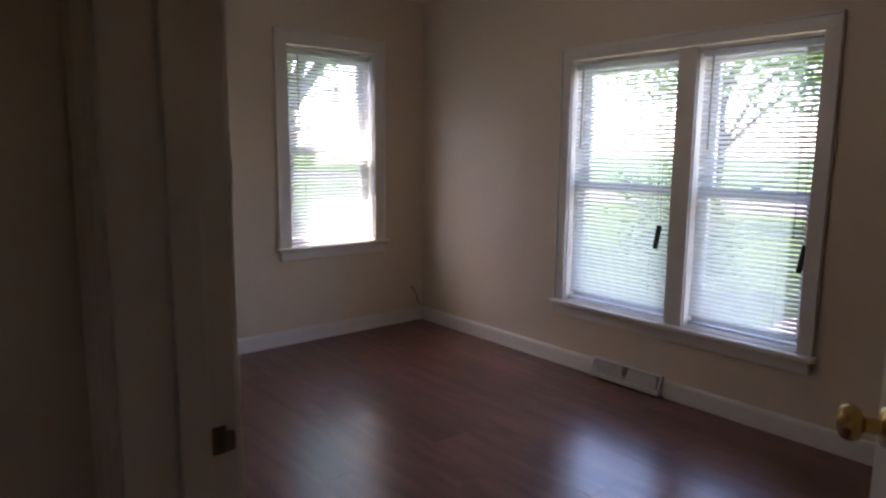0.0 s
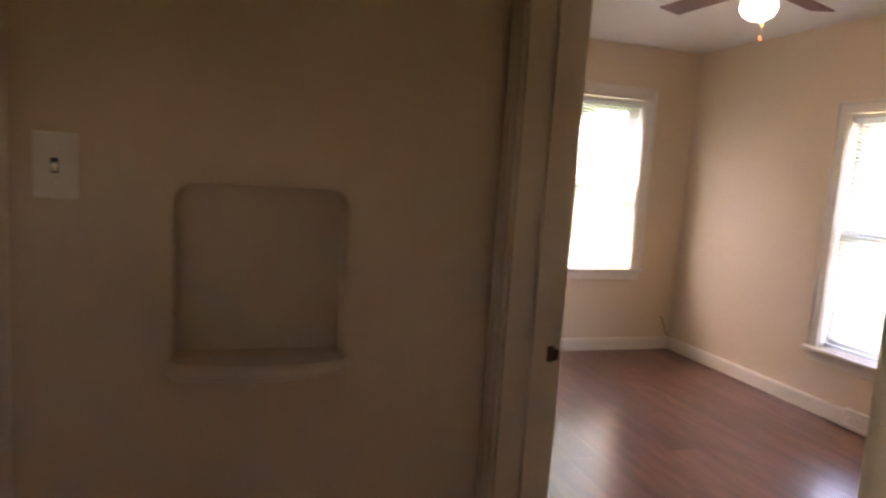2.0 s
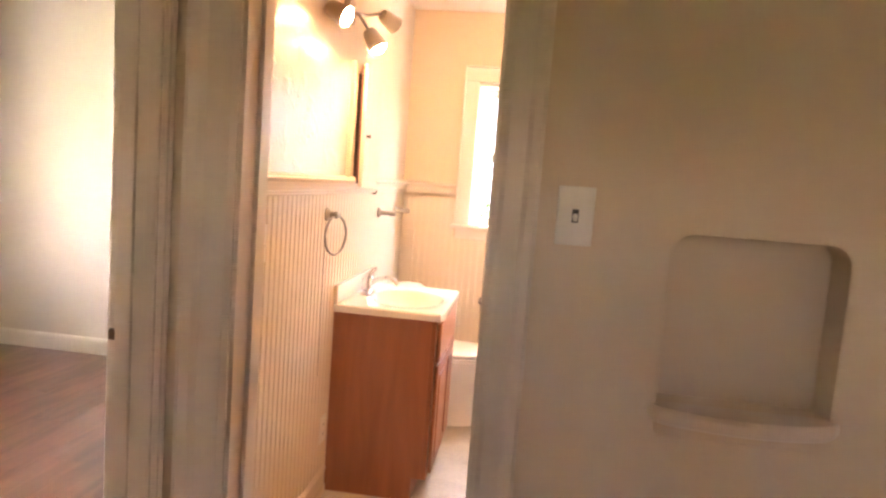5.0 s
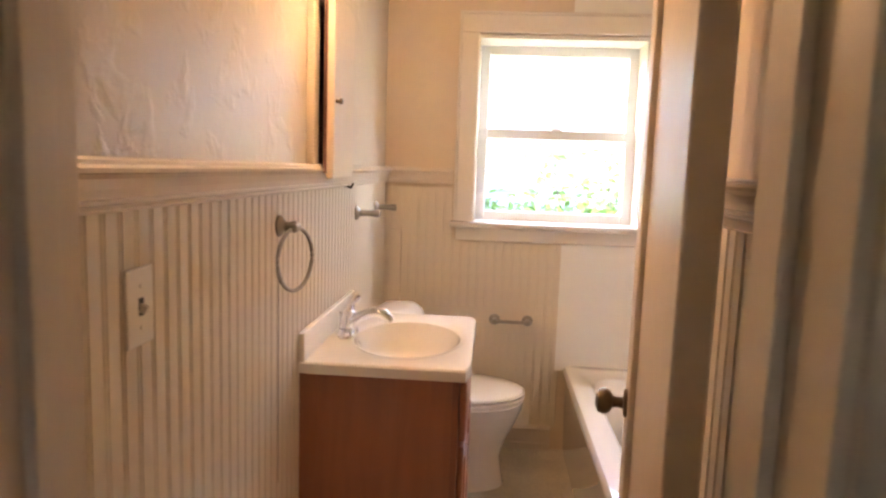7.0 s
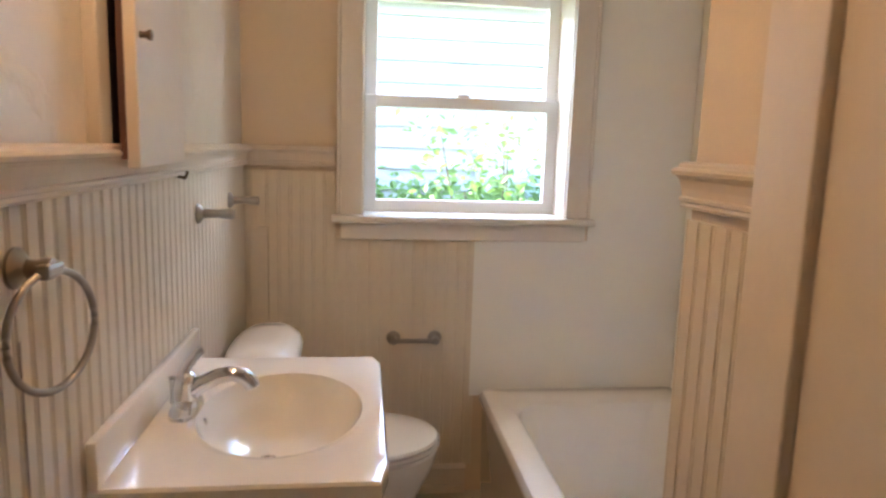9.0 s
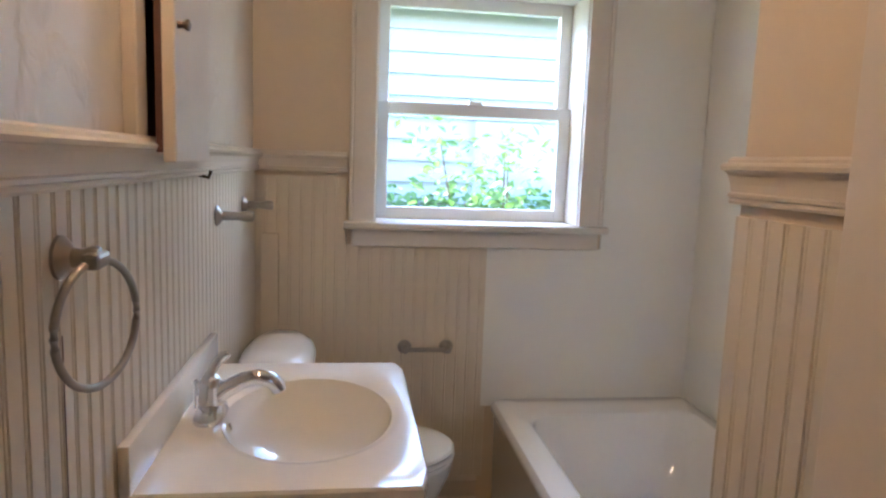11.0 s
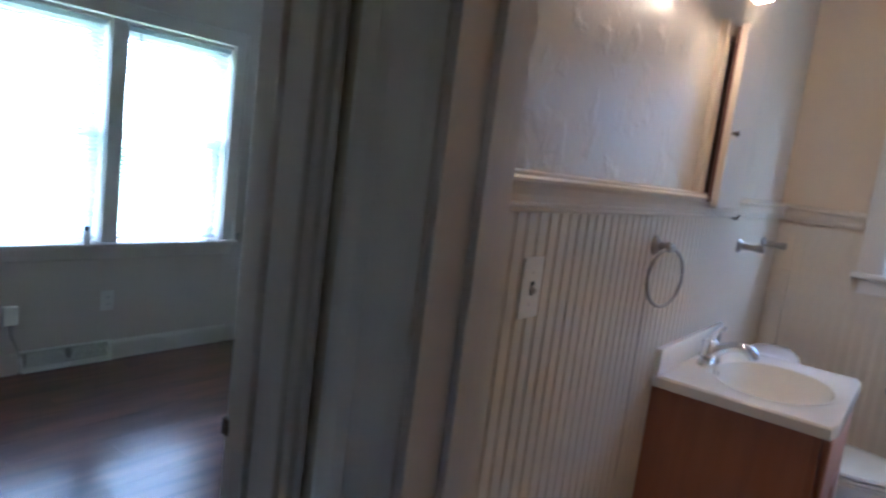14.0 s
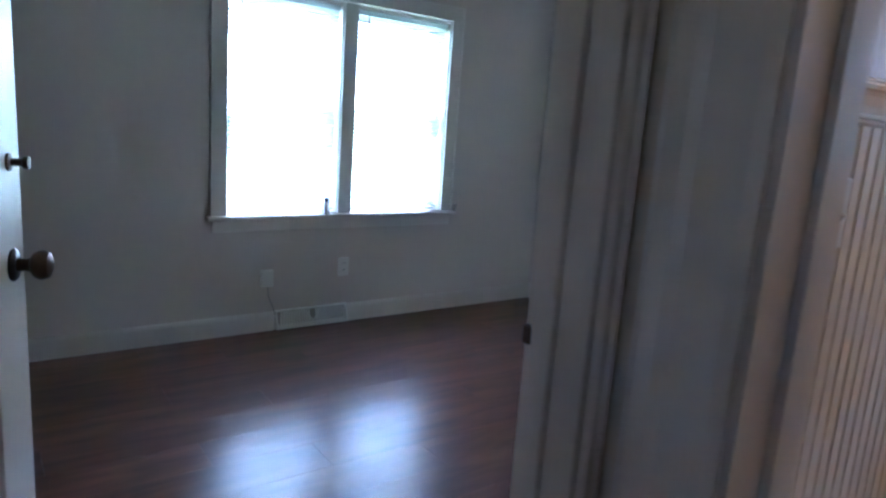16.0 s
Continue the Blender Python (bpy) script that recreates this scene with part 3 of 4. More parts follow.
# double window of the front bedroom: local x runs along -y
window("window_double", [(0, 0.675), (0.785, 1.35)], 0.41, 1.82, (3.09, 2.845, 0), -90, "cream painted double sash window with blinds", casing=0.062)
blind(0.665, 1.80, 0.425, (3.125, 2.84, 0), -90, 38, "white slatted blind, lowered with open slats", 0.06)
blind(0.555, 1.80, 0.425, (3.125, 2.055, 0), -90, 38, "white slatted blind, lowered with open slats", 0.06)
window("window_single", [(0, 0.65)], 0.66, 1.96, (1.99, 4.265, 0), 0, "cream painted sash window with a blind", casing=0.085)
blind(0.64, 1.94, 0.675, (1.995, 4.30, 0), 0, 46, "white slatted blind, lowered with open slats", 0.075)
window("window_back", [(0, 0.64), (0.735, 1.38)], 0.67, 1.85, (-4.5, 1.63, 0), 90, "cream painted double sash window with blinds", casing=0.08)
blind(0.63, 1.83, 0.685, (-4.535, 1.635, 0), 90, -30, "white slatted blind, lowered with tilted slats", 0.07)
blind(0.635, 1.83, 0.685, (-4.535, 2.37, 0), 90, -30, "white slatted blind, lowered with tilted slats", 0.07)
window("window_bath", [(0, 0.75)], 1.10, 1.955, (-1.10, 3.83, 0), 0, "cream painted bathroom sash window without a blind", depth=0.27, casing=0.085, glass_at=0.16, meet=0.5)
for y, z in ((2.235, 0.86), (1.505, 0.84)):
    tg = thing("cord_tassel", "dark slender blind cord weight", "blind cord", (3.085, y, z), 0, group="cord weights")
    part("weight", moved(box(-0.008, 0.008, -0.012, 0.012, -0.065, 0.065, 0.003), pose(0, 0, 0, 8, 0, 0)), DARK, tg)
    part("cord", tube([(0, 0.008, 0.065), (0.004, 0.012, 0.5)], 0.0015, 5), BLIND, tg)


# ---- floor registers, outlets, switches ----
def register(at, turn):
    ob = thing("floor_register", "white metal baseboard register with fanned louvres", "vent", at, turn, group="registers")
    w, h = 0.45, 0.105
    bm = bmesh.new()
    p = [(0, 0), (0.055, 0), (0.055, 0.012), (0.018, h), (0, h)]
    a = [bm.verts.new((0, -o, u)) for o, u in p]
    b = [bm.verts.new((0.01, -o, u)) for o, u in p]
    for k in range(5):
        bm.faces.new((a[k], a[(k + 1) % 5], b[(k + 1) % 5], b[k]))
    bm.faces.new(a), bm.faces.new(b)
    e = part("end_plate", bm, PLASTIC, ob)
    e2 = new("end_plate", e.data)
    e2.parent = ob
    e2.location.x = w - 0.01
    part("back_plate", box(0.01, w - 0.01, -0.004, 0, 0.012, h), NICKEL, ob)
    part("bottom_lip", box(0.01, w - 0.01, -0.056, -0.002, 0.0, 0.012, 0.002), PLASTIC, ob)
    part("top_lip", box(0.01, w - 0.01, -0.022, 0.0, h - 0.01, h, 0.002), PLASTIC, ob)
    slope = lambda u: 0.055 - 0.037 * (u - 0.012) / (h - 0.012)
    for i in range(26):
        x = 0.02 + i * (w - 0.04) / 25
        lean = (0.5 - i / 25) * 0.05
        if abs(i - 12.5) < 1:
            continue
        u0, u1 = 0.014, h - 0.012
        part("louvre", tube([(x, -slope(u0), u0), (x + lean * 0.6, -slope(u1), u1)], 0.0058, 4), PLASTIC, ob)
    part("damper", tube([(w / 2 - 0.045, -slope(0.085), 0.085), (w / 2, -slope(0.03), 0.03), (w / 2 + 0.045, -slope(0.085), 0.085)], 0.006, 6), PLASTIC, ob, "V-shaped damper lever")
    return ob


register((3.09, 2.60, 0.012), -90)
register((-4.5, 1.905, 0.012), 90)


def plate(name, label, category, at, turn, w=0.071, h=0.114, kind="toggle"):
    ob = thing(name, label, category, at, turn)
    part("cover", box(-w / 2, w / 2, -0.006, 0, -h / 2, h / 2, 0.0025), PLASTIC, ob)
    if kind == "toggle":
        part("toggle_slot", box(-0.006, 0.006, -0.0068, -0.005, -0.013, 0.013), DARK, ob)
        part("toggle", moved(box(-0.004, 0.004, -0.013, 0, -0.006, 0.006, 0.002), pose(0, -0.004, 0.0, 25, 0, 0)), PLASTIC, ob, "cream toggle lever")
    else:
        for z in (0.02, -0.02):
            r = part("receptacle", moved(lathe([(0.0165, 0), (0.0165, 0.0015), (0.015, 0.002)], 20, "Y"), pose(0, -0.006, z, 0, 0, 180)), PLASTIC, ob)
            part("slot", box(-0.0075, -0.005, -0.0085, -0.0075, z - 0.004, z + 0.006), DARK, r)
            part("slot", box(0.005, 0.0075, -0.0085, -0.0075, z - 0.004, z + 0.006), DARK, r)
    for z in ((0.03, -0.03) if kind == "toggle" else (0,)):
        part("screw", moved(lathe([(0.0035, 0), (0.003, 0.0012), (0, 0.0014)], 10, "Y"), pose(0, -0.006, z, 0, 0, 180)), PLASTIC, ob)
    return ob


plate("light_switch", "white plastic toggle light switch on the hall wall", "light switch", (-0.667, 1.11, 1.305), 0)
plate("light_switch", "white plastic toggle light switch on beadboard", "light switch", (-1.5395, 1.635, 1.13), 90).location.x = -1.5195
plate("wall_outlet", "white outlet low on the bathroom beadboard", "outlet", (-1.5195, 2.36, 0.3), 90, kind="outlet")
plate("wall_outlet", "white plastic outlet below the bedroom window", "outlet", (-4.5, 2.333, 0.342), 90, kind="outlet")
pj = thing("phone_jack", "white wall box with a cord above the register", "wall jack", (-4.5, 1.853, 0.31), 90)
part("box_body", box(-0.035, 0.035, -0.03, 0, -0.048, 0.048, 0.005), PLASTIC, pj)
part("cord", tube([(0.005, -0.02, -0.045), (0.006, -0.025, -0.1), (0.03, -0.03, -0.16), (0.05, -0.03, -0.215)], 0.003, 6), NICKEL, pj)
cb = thing("loose_cable", "thin dark cable from the wall corner", "cable", (3.0, 4.25, 0), 0)
part("wire", tube([(-0.02, 0.012, 0.27), (0.0, 0.0, 0.24), (0.03, -0.01, 0.15), (0.06, -0.012, 0.11)], 0.003, 6), DARK, cb)


# ---- ceiling fan ----
def ceiling_fan(at):
    ob = thing("ceiling_fan", "white ceiling fan with wooden blades and a lit globe", "ceiling fan", at)
    part("canopy", lathe([(0.02, -0.07), (0.06, -0.05), (0.07, 0.0)], 24), PLASTIC, ob, smooth=True)
    part("motor_housing", lathe([(0.05, -0.2), (0.1, -0.19), (0.115, -0.15), (0.11, -0.1), (0.06, -0.075), (0.02, -0.07)], 28), PLASTIC, ob, smooth=True)
    part("light_globe", lathe([(0.0, -0.31), (0.03, -0.305), (0.06, -0.285), (0.075, -0.255), (0.068, -0.222), (0.045, -0.2)], 28), FANGLOW, ob, "lit white glass globe", True)
    for k in range(5):
        bl = part("blade", moved(box(0.17, 0.6, -0.06, 0.06, -0.004, 0.004, 0.003), pose(0, 0, -0.15, 10, 0, 0)), DARKWOOD, ob, "dark wooden blade")
        bl.matrix_basis = pose(0, 0, 0, 0, 0, 72 * k + 20)
        part("blade_iron", box(0.1, 0.22, -0.02, 0.02, -0.146, -0.138, 0.002), BRASS, bl)
    part("pull_chain", tube([(0.05, 0.03, -0.2), (0.055, 0.033, -0.36)], 0.0015, 5), BRASS, ob)
    part("pull_knob", moved(lathe([(0.0, -0.018), (0.009, -0.01), (0.007, 0.008), (0.0, 0.014)], 12), pose(0.055, 0.033, -0.37)), VANWOOD, ob, "small wooden pull", True)
    return ob


ceiling_fan((1.75, 2.2, TOP))


# ---- window sill things in the back bedroom ----
bt = thing("small_bottle", "small white bottle with a dark cap on the sill", "bottle", (-4.465, 2.19, 0.669), 0)
part("body", lathe([(0.016, 0), (0.018, 0.004), (0.018, 0.06), (0.012, 0.07)], 18), PLASTIC, bt, smooth=True)
part("cap", lathe([(0.012, 0.07), (0.012, 0.09), (0.01, 0.093)], 14), DARK, bt, "dark cap")
br = thing("blind_bracket", "small metal blind bracket at the sill's end", "bracket", (-4.5, 3.13, 0.66), 90)
part("back", box(-0.012, 0.012, -0.012, 0, -0.02, 0.05, 0.002), NICKEL, br)
part("hook", tube([(0, -0.01, 0.03), (0, -0.03, 0.035), (0, -0.035, 0.06)], 0.004, 6), NICKEL, br)


# ---- bathroom: vanity ----
def vanity():
    ob = thing("vanity_cabinet", "stained wooden vanity cabinet against beadboard", "bathroom vanity", (-1.519, 2.44, 0))
    d, w, h = 0.435, 0.625, 0.782
    part("side_panel", merge(box(0, d - 0.018, 0, 0.016, 0.1, h), box(0, d - 0.06, 0, 0.016, 0.0, 0.1)), VANWOOD, ob)
    part("side_panel", merge(box(0, d - 0.018, w - 0.016, w, 0.1, h), box(0, d - 0.06, w - 0.016, w, 0.0, 0.1)), VANWOOD, ob)
    part("toe_kick", box(d - 0.075, d - 0.06, 0.016, w - 0.016, 0, 0.1), VANWOOD, ob)
    part("bottom_panel", box(0, d - 0.02, 0.016, w - 0.016, 0.1, 0.115), VANWOOD, ob)
    ff = part("face_frame", box(d - 0.018, d, 0, 0.045, 0.1, h, 0.001), VANWOOD, ob)
    part("stile", box(d - 0.018, d, w - 0.045, w, 0.1, h, 0.001), VANWOOD, ff)
    for z0, z1 in ((0.1, 0.14), (0.575, 0.61), (0.755, h)):
        part("rail", box(d - 0.018, d, 0.045, w - 0.045, z0, z1, 0.001), VANWOOD, ff)
    part("drawer_front", box(d + 0.002, d + 0.02, 0.025, w - 0.025, 0.6, 0.765, 0.006), VANWOOD, ob)
    for y0, y1 in ((0.025, w / 2 - 0.004), (w / 2 + 0.004, w - 0.025)):
        dr = part("cabinet_door", box(d + 0.002, d + 0.018, y0, y1, 0.12, 0.585, 0.005), VANWOOD, ob)
        part("raised_panel", box(d + 0.016, d + 0.023, y0 + 0.05, y1 - 0.05, 0.17, 0.535, 0.006), VANWOOD, dr)


vanity()


def vanity_top():
    """Moulded top with a sunk oval bowl, a back splash along the wall and a rounded front."""
    ob = thing("bathroom_sink", "glossy cream cultured marble vanity top with an oval bowl", "sink", (-1.519, 2.422, 0.782))
    d, w, t = 0.465, 0.645, 0.032
    cx, cy, rx, ry = 0.255, 0.325, 0.165, 0.215
    n = 48
    rim = ellipse(cx, cy, t, rx + 0.022, ry + 0.022, n)
    outer = []
    for x, y, z in rim:
        gx, gy = x - cx, y - cy
        s = min(((d - cx) if gx > 0 else cx) / max(abs(gx), 1e-6), ((w - cy) if gy > 0 else cy) / max(abs(gy), 1e-6))
        outer.append((cx + gx * s, cy + gy * s))
    rings = [[(x, y, 0) for x, y in outer], [(x, y, t - 0.005) for x, y in outer],
             [(cx + (x - cx) * 0.985, cy + (y - cy) * 0.985, t) for x, y in outer], rim,
             ellipse(cx, cy, t - 0.003, rx + 0.012, ry + 0.012, n), ellipse(cx, cy, t - 0.006, rx, ry, n), ellipse(cx, cy, t - 0.03, rx * 0.95, ry * 0.95, n),
             ellipse(cx - 0.01, cy, t - 0.075, rx * 0.8, ry * 0.8, n), ellipse(cx - 0.02, cy, t - 0.11, rx * 0.5, ry * 0.5, n), ellipse(cx - 0.03, cy, t - 0.122, rx * 0.15, ry * 0.15, n)]
    bm = loft(rings, cap=False)
    bm.verts.ensure_lookup_table()
    last = [v for v in bm.verts][-n:]
    bm.faces.new(last)
    part("bowl_top", bm, MARBLE, ob, smooth=True)
    part("back_splash", box(0.0, 0.018, 0.0, w, t - 0.002, t + 0.078, 0.004), MARBLE, ob, smooth=True)
    part("drain", moved(lathe([(0.0, 0.001), (0.012, 0.002), (0.018, 0.001), (0.021, 0.004), (0.022, 0)], 20), pose(cx - 0.03, cy, t - 0.1215)), CHROME, ob, "chrome drain ring", True)
    part("overflow", moved(lathe([(0.008, 0), (0.007, 0.002), (0, 0.002)], 14, "X"), pose(cx - rx * 0.93, cy, t - 0.03, 0, -20, 0)), CHROME, ob)


vanity_top()


def faucet():
    ob = thing("faucet", "polished chrome single-lever faucet with a curved spout", "faucet", (-1.452, 2.74, 0.814))
    part("base_plate", loft([ellipse(0, 0, 0, 0.029, 0.068, 32, 2.4), ellipse(0, 0, 0.007, 0.028, 0.067, 32, 2.4), ellipse(0, 0, 0.014, 0.024, 0.055, 32, 2.2), ellipse(0, 0, 0.022, 0.022, 0.032, 32, 2.0)]), CHROME, ob, smooth=True)
    part("body", lathe([(0.024, 0.014), (0.024, 0.04), (0.022, 0.055), (0.0225, 0.06), (0.02, 0.07), (0.013, 0.078), (0.0, 0.081)], 24), CHROME, ob, smooth=True)
    part("spout", tube([(0.005, 0, 0.034), (0.03, 0, 0.052), (0.06, 0, 0.068), (0.09, 0, 0.074), (0.112, 0, 0.069), (0.126, 0, 0.056), (0.13, 0, 0.046)], [0.019, 0.018, 0.0165, 0.016, 0.0165, 0.0165, 0.015], 18), CHROME, ob, smooth=True)
    part("lever", tube([(0.0, 0, 0.074), (0.002, 0, 0.084), (0.01, 0.003, 0.1), (0.024, 0.006, 0.116), (0.034, 0.008, 0.12)], [0.013, 0.01, 0.0085, 0.01, 0.006], 14), CHROME, ob, smooth=True)
    part("lift_rod", tube([(-0.03, 0, 0.012), (-0.03, 0, 0.062)], 0.0025, 8), CHROME, ob)
    part("lift_knob", moved(lathe([(0.0, 0.0), (0.006, 0.003), (0.006, 0.009), (0.0, 0.012)], 12), pose(-0.03, 0, 0.06)), CHROME, ob, smooth=True)


faucet()


# ---- toilet ----
def toilet():
    ob = thing("toilet", "white ceramic toilet with its lid down", "toilet", (-1.519, 3.46, 0))

    def egg(x0, x1, hw, z, n=36):
        """An oval, blunter at the wall side."""
        cx = x0 + (x1 - x0) * 0.45
        out = []
        for i in range(n):
            a = 2 * math.pi * i / n
            c, s = math.cos(a), math.sin(a)
            out.append((cx + c * ((x1 - cx) if c > 0 else (cx - x0)), hw * math.copysign(abs(s) ** (1.0 if c > 0 else 0.85), s), z))
        return out
    part("bowl", loft([egg(0.2, 0.6, 0.12, 0.0), egg(0.21, 0.59, 0.115, 0.05), egg(0.22, 0.58, 0.11, 0.13), egg(0.21, 0.6, 0.125, 0.2), egg(0.2, 0.64, 0.16, 0.28), egg(0.19, 0.665, 0.18, 0.34), egg(0.19, 0.67, 0.183, 0.375), egg(0.2, 0.66, 0.175, 0.385)]), CERAMIC, ob, smooth=True)
    part("seat", loft([egg(0.21, 0.672, 0.18, 0.388), egg(0.205, 0.677, 0.186, 0.394), egg(0.21, 0.672, 0.18, 0.403)]), CERAMIC, ob, smooth=True)
    part("lid", loft([egg(0.21, 0.668, 0.178, 0.406), egg(0.204, 0.674, 0.184, 0.413), egg(0.21, 0.668, 0.178, 0.422), egg(0.24, 0.63, 0.15, 0.428), egg(0.3, 0.55, 0.1, 0.43)]), CERAMIC, ob, smooth=True)
    part("tank", loft([ellipse(0.115, 0, 0.385, 0.085, 0.17, 40, 4), ellipse(0.115, 0, 0.5, 0.095, 0.18, 40, 4), ellipse(0.115, 0, 0.69, 0.1, 0.185, 40, 4)]), CERAMIC, ob, smooth=True)
    part("tank_lid", loft([ellipse(0.118, 0, 0.69, 0.11, 0.195, 40, 3.5), ellipse(0.118, 0, 0.712, 0.112, 0.197, 40, 3.2), ellipse(0.118, 0, 0.735, 0.1, 0.18, 40, 3), ellipse(0.118, 0, 0.752, 0.07, 0.16, 40, 3), ellipse(0.118, 0, 0.757, 0.03, 0.09, 40, 2)]), CERAMIC, ob, smooth=True)
    part("flush_lever", tube([(0.218, -0.15, 0.64), (0.235, -0.15, 0.64), (0.237, -0.08, 0.632)], 0.006, 8), CHROME, ob, "chrome flush lever")
    for s in (1, -1):
        part("seat_hinge", box(0.2, 0.225, s * 0.07 - 0.014, s * 0.07 + 0.014, 0.386, 0.412, 0.004), CERAMIC, ob)


toilet()


# ---- bathtub ----
def bathtub():
    ob = thing("bathtub", "white enamel alcove bathtub", "bathtub", (0, 0, 0))
    x0, x1, y0, y1, h = -0.645, 0.138, 2.432, 3.828, 0.43

    def rr(a0, a1, b0, b1, z, r, n=6):
        pts = []
        for cx, cy, s in ((a1 - r, b1 - r, 0), (a0 + r, b1 - r, 90), (a0 + r, b0 + r, 180), (a1 - r, b0 + r, 270)):
            pts += [(cx + r * math.cos(radians(s + 90 * k / n)), cy + r * math.sin(radians(s + 90 * k / n)), z) for k in range(n + 1)]
        return pts
    rings = [rr(x0 + 0.02, x1, y0, y1, 0.0, 0.004), rr(x0 + 0.012, x1, y0, y1, 0.36, 0.004), rr(x0, x1, y0, y1, 0.385, 0.006), rr(x0, x1, y0, y1, h - 0.022, 0.012),
             rr(x0 + 0.008, x1 - 0.004, y0 + 0.004, y1 - 0.004, h - 0.005, 0.02), rr(x0 + 0.028, x1 - 0.01, y0 + 0.01, y1 - 0.01, h, 0.03), rr(x0 + 0.085, x1 - 0.05, y0 + 0.08, y1 - 0.1, h - 0.002, 0.12),
             rr(x0 + 0.105, x1 - 0.06, y0 + 0.1, y1 - 0.125, h - 0.02, 0.12), rr(x0 + 0.13, x1 - 0.1, y0 + 0.16, y1 - 0.2, 0.14, 0.13), rr(x0 + 0.18, x1 - 0.15, y0 + 0.22, y1 - 0.26, 0.09, 0.12)]
    part("shell", loft(rings), CERAMIC, ob, smooth=True)
    part("drain", moved(lathe([(0.03, 0), (0.028, 0.004), (0, 0.004)], 18), pose(-0.25, 2.72, 0.09)), CHROME, ob)
    return ob


bathtub()


# ---- towel ring, towel bar posts, paper holder ----
def flange_post(name, parent, length, mat):
    return part(name, lathe([(0.026, 0), (0.026, 0.004), (0.02, 0.01), (0.012, 0.016), (0.0105, length * 0.6), (0.013, length * 0.72), (0.0145, length * 0.85), (0.013, length), (0.0, length + 0.003)], 20, "Y"), mat, parent, smooth=True)


tr = thing("towel_ring", "brushed nickel towel ring on beadboard", "towel ring", (-1.5195, 2.262, 1.193), 90)
p = flange_post("post", tr, 0.045, NICKEL)
p.matrix_basis = pose(0, 0, 0, 0, 0, 180)
part("clasp", box(-0.022, 0.022, -0.05, -0.03, -0.012, 0.008, 0.006), NICKEL, tr)
part("ring", tube([(0.075 * math.sin(2 * math.pi * k / 40), -0.041, -0.078 + 0.075 * math.cos(2 * math.pi * k / 40)) for k in range(41)], 0.0048, 10), NICKEL, tr, smooth=True).matrix_basis = pose(0, -0.041, 0, 0, 0, -15) @ pose(0, 0.041, 0)
tb = thing("towel_bar_posts", "two brushed nickel towel bar posts without a bar", "towel bar", (-1.5195, 3.15, 1.167), 90)
for x in (0, 0.4):
    p = flange_post("post", tb, 0.09, NICKEL)
    p.matrix_basis = pose(x, 0, 0, 0, 0, 180)
ph = thing("paper_holder", "brushed nickel toilet paper holder without paper", "paper holder", (-0.905, 3.8295, 0.635), 0)
for x in (-0.078, 0.078):
    p = flange_post("post", ph, 0.055, NICKEL)
    p.matrix_basis = pose(x, 0, 0, 0, 0, 180)
part("roller", tube([(-0.078, -0.046, 0), (0.0, -0.046, 0), (0.078, -0.046, 0)], 0.0085, 12), NICKEL, ph, smooth=True)


# ---- medicine cabinet and vanity light ----
mc = thing("medicine_cabinet", "cream painted medicine cabinet with its door ajar", "cabinet", (-1.53, 2.52, 1.302), 90)
part("frame_stile", box(0, 0.05, -0.022, 0, 0, 0.52, 0.003), TRIM, mc)
part("frame_stile", box(0.395, 0.43, -0.022, 0, 0, 0.52, 0.003), TRIM, mc)
part("frame_rail", box(0.05, 0.395, -0.022, 0, 0.485, 0.52, 0.003), TRIM, mc)
part("frame_rail", box(0.05, 0.395, -0.022, 0, 0, 0.03, 0.003), TRIM, mc)
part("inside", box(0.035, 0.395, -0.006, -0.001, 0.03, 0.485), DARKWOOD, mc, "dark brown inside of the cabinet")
dr = part("cabinet_door", moved(box(-0.37, 0, -0.02, 0, 0.0, 0.515, 0.003), pose(0.4, -0.023, 0, 0, 0, 4.0)), TRIM, mc)
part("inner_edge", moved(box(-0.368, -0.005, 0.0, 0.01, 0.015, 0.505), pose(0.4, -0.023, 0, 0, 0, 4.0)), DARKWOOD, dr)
part("knob", moved(lathe([(0.006, 0), (0.005, 0.008), (0.009, 0.014), (0.009, 0.018), (0, 0.021)], 14, "Y"), pose(0.4, -0.023, 0, 0, 0, 4.0) @ pose(-0.345, -0.02, 0.215, 0, 0, 180)), BRONZE, dr, "small dark knob", True)
part("hook", tube([(0.43, -0.012, -0.03), (0.43, -0.035, -0.035), (0.43, -0.04, -0.02)], 0.004, 6), BRONZE, mc, "small dark hook below the door")

vl = thing("vanity_light", "three-headed brushed nickel spot lamp above the cabinet, lit", "wall lamp", (-1.53, 2.42, 1.99), 90)
part("back_plate", moved(lathe([(0.058, 0), (0.058, 0.012), (0.05, 0.022), (0.02, 0.028), (0, 0.028)], 28, "Y"), pose(0, 0, 0, 0, 0, 180)), NICKEL, vl, smooth=True)
CUP = [(0.012, -0.075), (0.024, -0.07), (0.031, -0.055), (0.036, -0.02), (0.041, 0.012), (0.039, 0.012), (0.033, -0.02), (0.028, -0.052), (0.0, -0.06)]
BULB_SHAPE = [(0.011, -0.052), (0.013, -0.04), (0.022, -0.024), (0.029, -0.004), (0.026, 0.016), (0.013, 0.027), (0.0, 0.029)]
